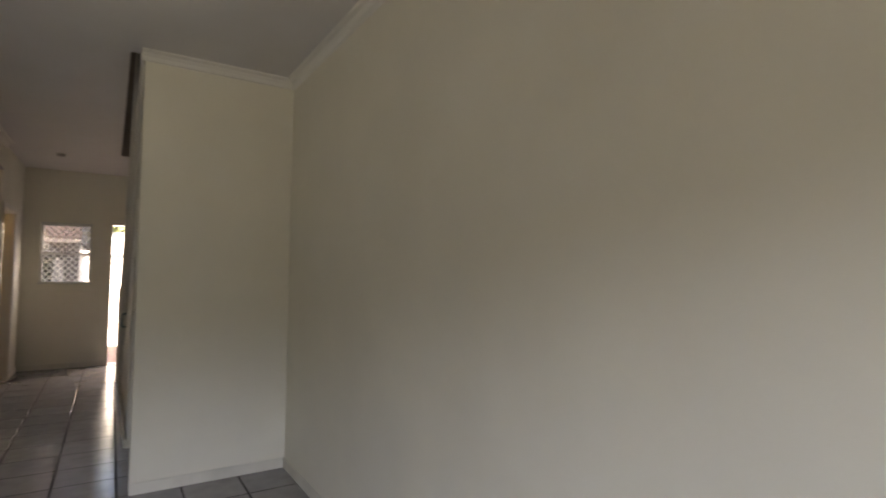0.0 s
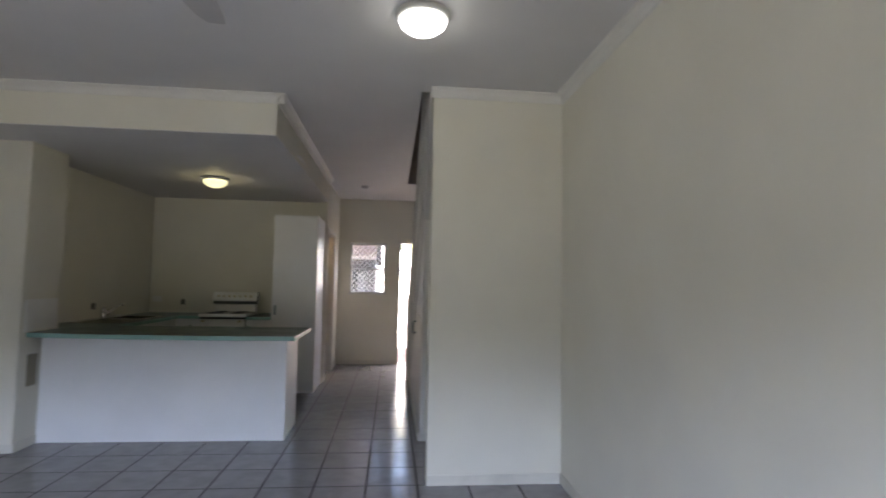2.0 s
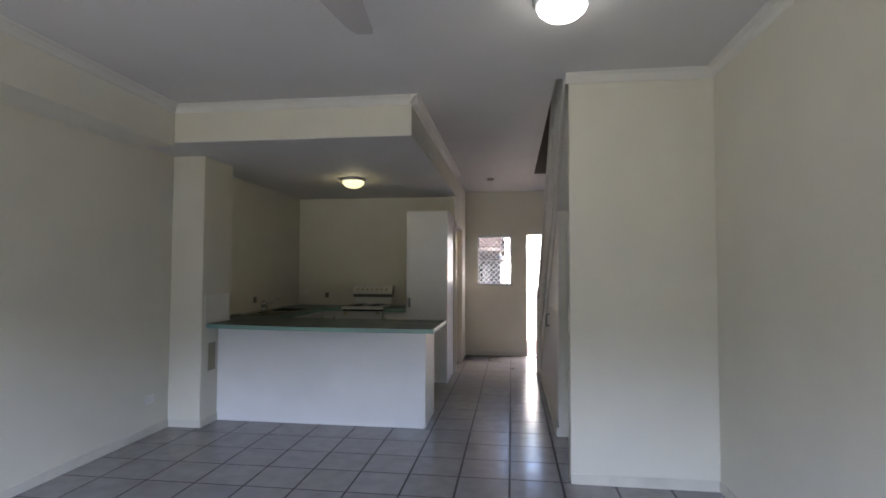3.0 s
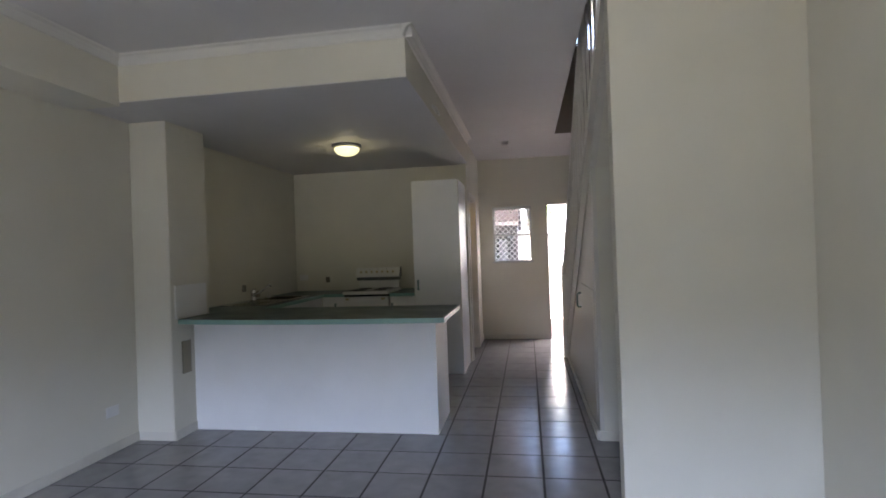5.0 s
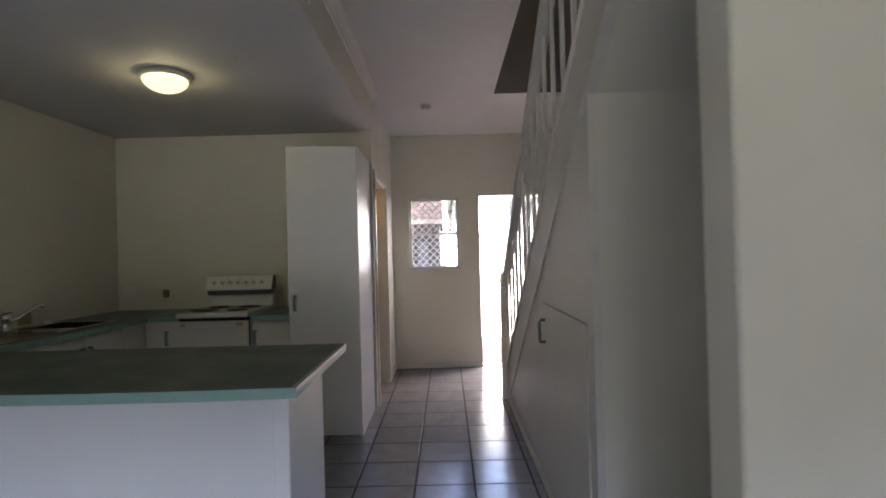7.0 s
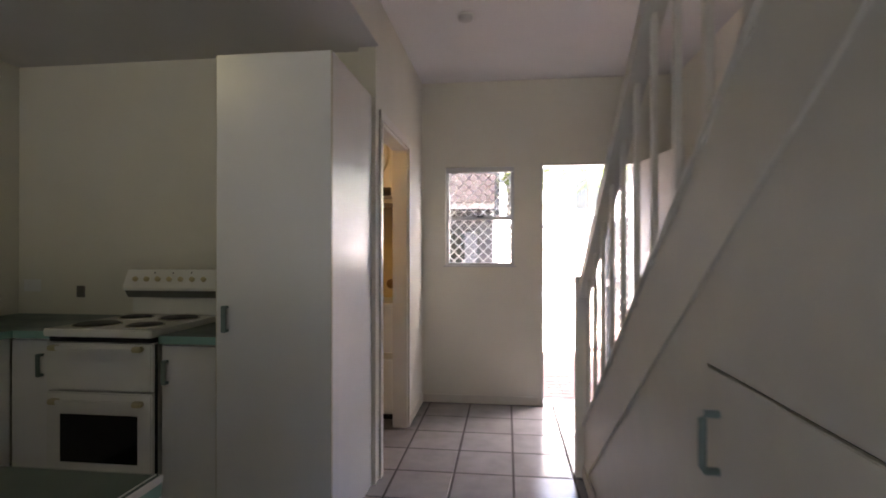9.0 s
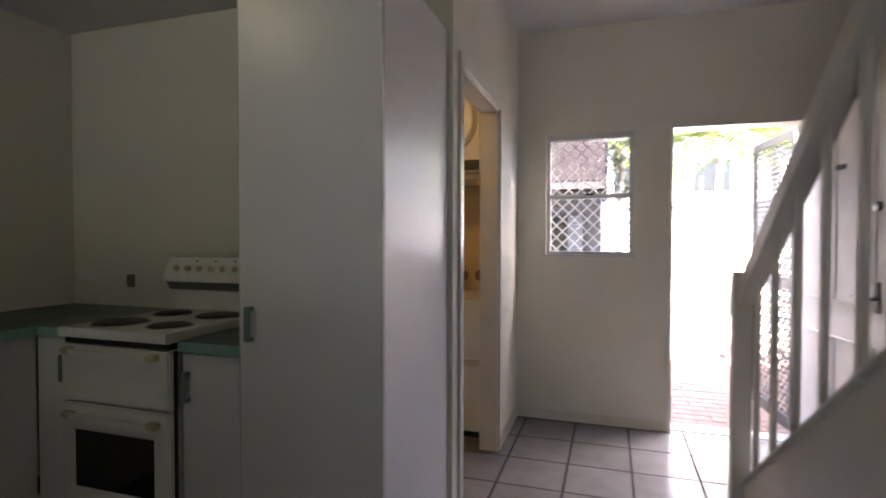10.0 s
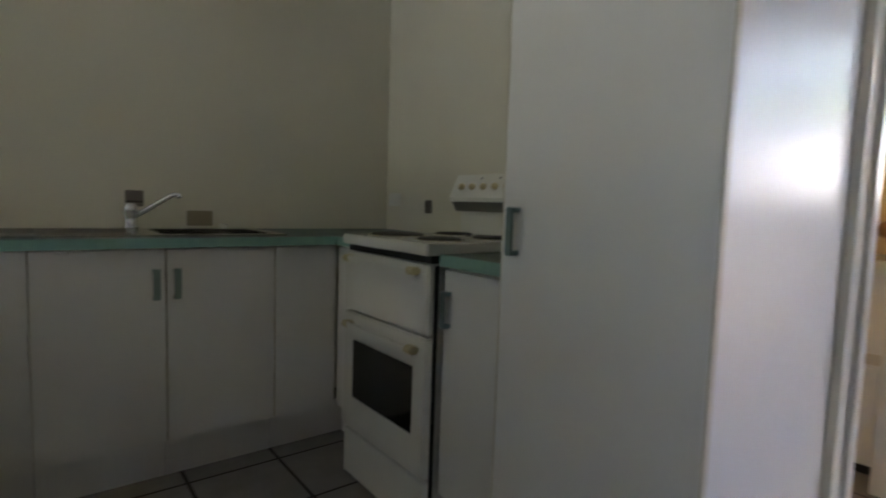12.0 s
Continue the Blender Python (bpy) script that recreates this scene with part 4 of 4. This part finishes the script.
def palm(at, height, seed, fronds=15, reach=1.7):
    rnd = random.Random(seed)
    p = thing("palm_tree", "slender green palm tree with arching fronds behind the courtyard wall", "palm tree", "courtyard palms", at=at)
    pts = [(0.05 * math.sin(k * 0.7 + seed), 0.04 * math.cos(k * 0.9 + seed), height * k / 8) for k in range(9)]
    part("trunk", tube(pts, [0.11 - 0.006 * k for k in range(9)], 12), BARK, p)
    for k in range(fronds):
        a = 2 * math.pi * k / fronds + rnd.uniform(-0.2, 0.2)
        lift = rnd.uniform(0.25, 1.1)
        bm = bmesh.new()
        spine = []
        for i in range(14):
            s = i / 13
            r = reach * s
            z = height + lift * r * 0.75 - 0.42 * r * r * (1.25 - lift * 0.4)
            spine.append(Vector((pts[-1][0] + r * math.cos(a), pts[-1][1] + r * math.sin(a), z)))
        tube(spine, [0.014 - 0.0009 * i for i in range(14)], 5, bm)
        side_v = Vector((-math.sin(a), math.cos(a), 0))
        for i in range(2, 14):
            for sg in (-1, 1):
                for h in (0.0, 0.5):
                    q = spine[i - 1].lerp(spine[i], h)
                    ln = 0.42 * math.sin(math.pi * (0.12 + 0.85 * (i + h) / 14.5)) * rnd.uniform(0.85, 1.1)
                    d = (spine[i] - spine[i - 1]).normalized()
                    tip = q + side_v * sg * ln + d * ln * 0.55 + Vector((0, 0, -0.22 * ln - rnd.uniform(0, 0.05)))
                    mid = q.lerp(tip, 0.45) + Vector((0, 0, 0.03))
                    wv = d * 0.017
                    v = [bm.verts.new(c) for c in (q - wv, q + wv, mid + wv * 1.3, tip, mid - wv * 1.3)]
                    bm.faces.new(v)
        part("frond", bm, LEAF, p)
    return p


palm((1.2, 11.6, GZ - 0.02), 3.1, 3)
palm((-0.35, 12.2, GZ - 0.02), 3.1, 8)
palm((2.6, 13.5, GZ - 0.02), 3.4, 5)

# ---------------------------------------------------------------- floor tiles and pavers, last
TP, TG, TX, TY = 0.345, 0.012, -0.06, 0.013
floor = structure("floor", boxes((XL, XR, YF - 0.12, YB + 0.03, -0.12, -0.0012)), GROUT, "grey glazed ceramic floor tiles with dark joints")


def tile_mesh(name, w, d, z0, z1, mat, bevel):
    bm = bmesh.new()
    box(bm, -w / 2, w / 2, -d / 2, d / 2, z0, z1)
    es = list({e for f in bm.faces for e in f.edges if all(v.co.z > (z0 + z1) / 2 for v in e.verts)})
    bmesh.ops.bevel(bm, geom=es, offset=bevel, segments=1, affect="EDGES")
    return mesh_from(bm, name, mat)


whole = tile_mesh("tile", TP - TG, TP - TG, -0.0035, 0.0, TILE, 0.0018)
rnd = random.Random(4)
made = {}
rest = bmesh.new()
for i in range(-11, 5):
    for j in range(-17, 17):
        x0, x1 = TX + (i - 1) * TP + TG / 2, TX + i * TP - TG / 2
        y0, y1 = TY + (j - 1) * TP + TG / 2, TY + j * TP - TG / 2
        x0, x1, y0, y1 = max(x0, XL), min(x1, XR), max(y0, YF - 0.1), min(y1, YB + 0.03)
        if x1 - x0 < 0.02 or y1 - y0 < 0.02:
            continue
        hidden = (x1 < XC - 0.1 and y0 > 1.45) or (y0 > 3.12 and x1 < XH - 0.25) or (x0 > 0.02 and y0 > 1.0 and y1 < 3.9)
        if hidden or y1 < -1.35:
            box(rest, x0, x1, y0, y1, -0.0035, 0.0)
            continue
        w, d = round(x1 - x0, 3), round(y1 - y0, 3)
        if abs(w - (TP - TG)) < 0.002 and abs(d - (TP - TG)) < 0.002:
            me = whole
        else:
            if (w, d) not in made:
                made[w, d] = tile_mesh("tile_cut", w, d, -0.0035, 0.0, TILE, 0.0018)
            me = made[w, d]
        t = new("tile", me)
        t.parent = floor
        t.matrix_basis = pose((x0 + x1) / 2, (y0 + y1) / 2, rnd.uniform(-0.0003, 0.0003), rnd.uniform(-0.06, 0.06), rnd.uniform(-0.06, 0.06), 0)
far_tiles = part("tile_field", rest, TILE, floor)
far_tiles["kind"] = "stuff"

brick = tile_mesh("brick", 0.230, 0.076, -0.006, 0.006, RENDERED, 0.003)
courtyard = bpy.data.objects["courtyard_wall"]
for j in range(16):
    for i in range(4):
        t = new("brick", brick)
        t.parent = courtyard
        t.matrix_basis = pose(-0.46 + 0.242 * i + (0.06 if j % 2 else -0.06), 7.986, 0.285 + 0.087 * j, 90, 0, 0)

patio = structure("patio", boxes((-4.0, 1.75, YB + 0.15, 7.95, GZ - 0.018, GZ - 0.006), (0.62, 1.75, 7.95, 12.0, GZ - 0.018, GZ - 0.006)), MORTAR, "terracotta paved courtyard with sandy joints")
pav = tile_mesh("paver", 0.223, 0.108, GZ - 0.006, GZ, PAVER, 0.003)
for j in range(23):
    for i in range(13):
        y = YB + 0.155 + 0.056 + 0.114 * j
        x = -0.95 + 0.23 * i + (0.115 if j % 2 else 0)
        if y + 0.055 > 7.95 or x > 1.62:
            continue
        t = new("paver", pav)
        t.parent = patio
        t.matrix_basis = pose(x, y, rnd.uniform(-0.0015, 0.0015), 0, 0, rnd.uniform(-0.6, 0.6))
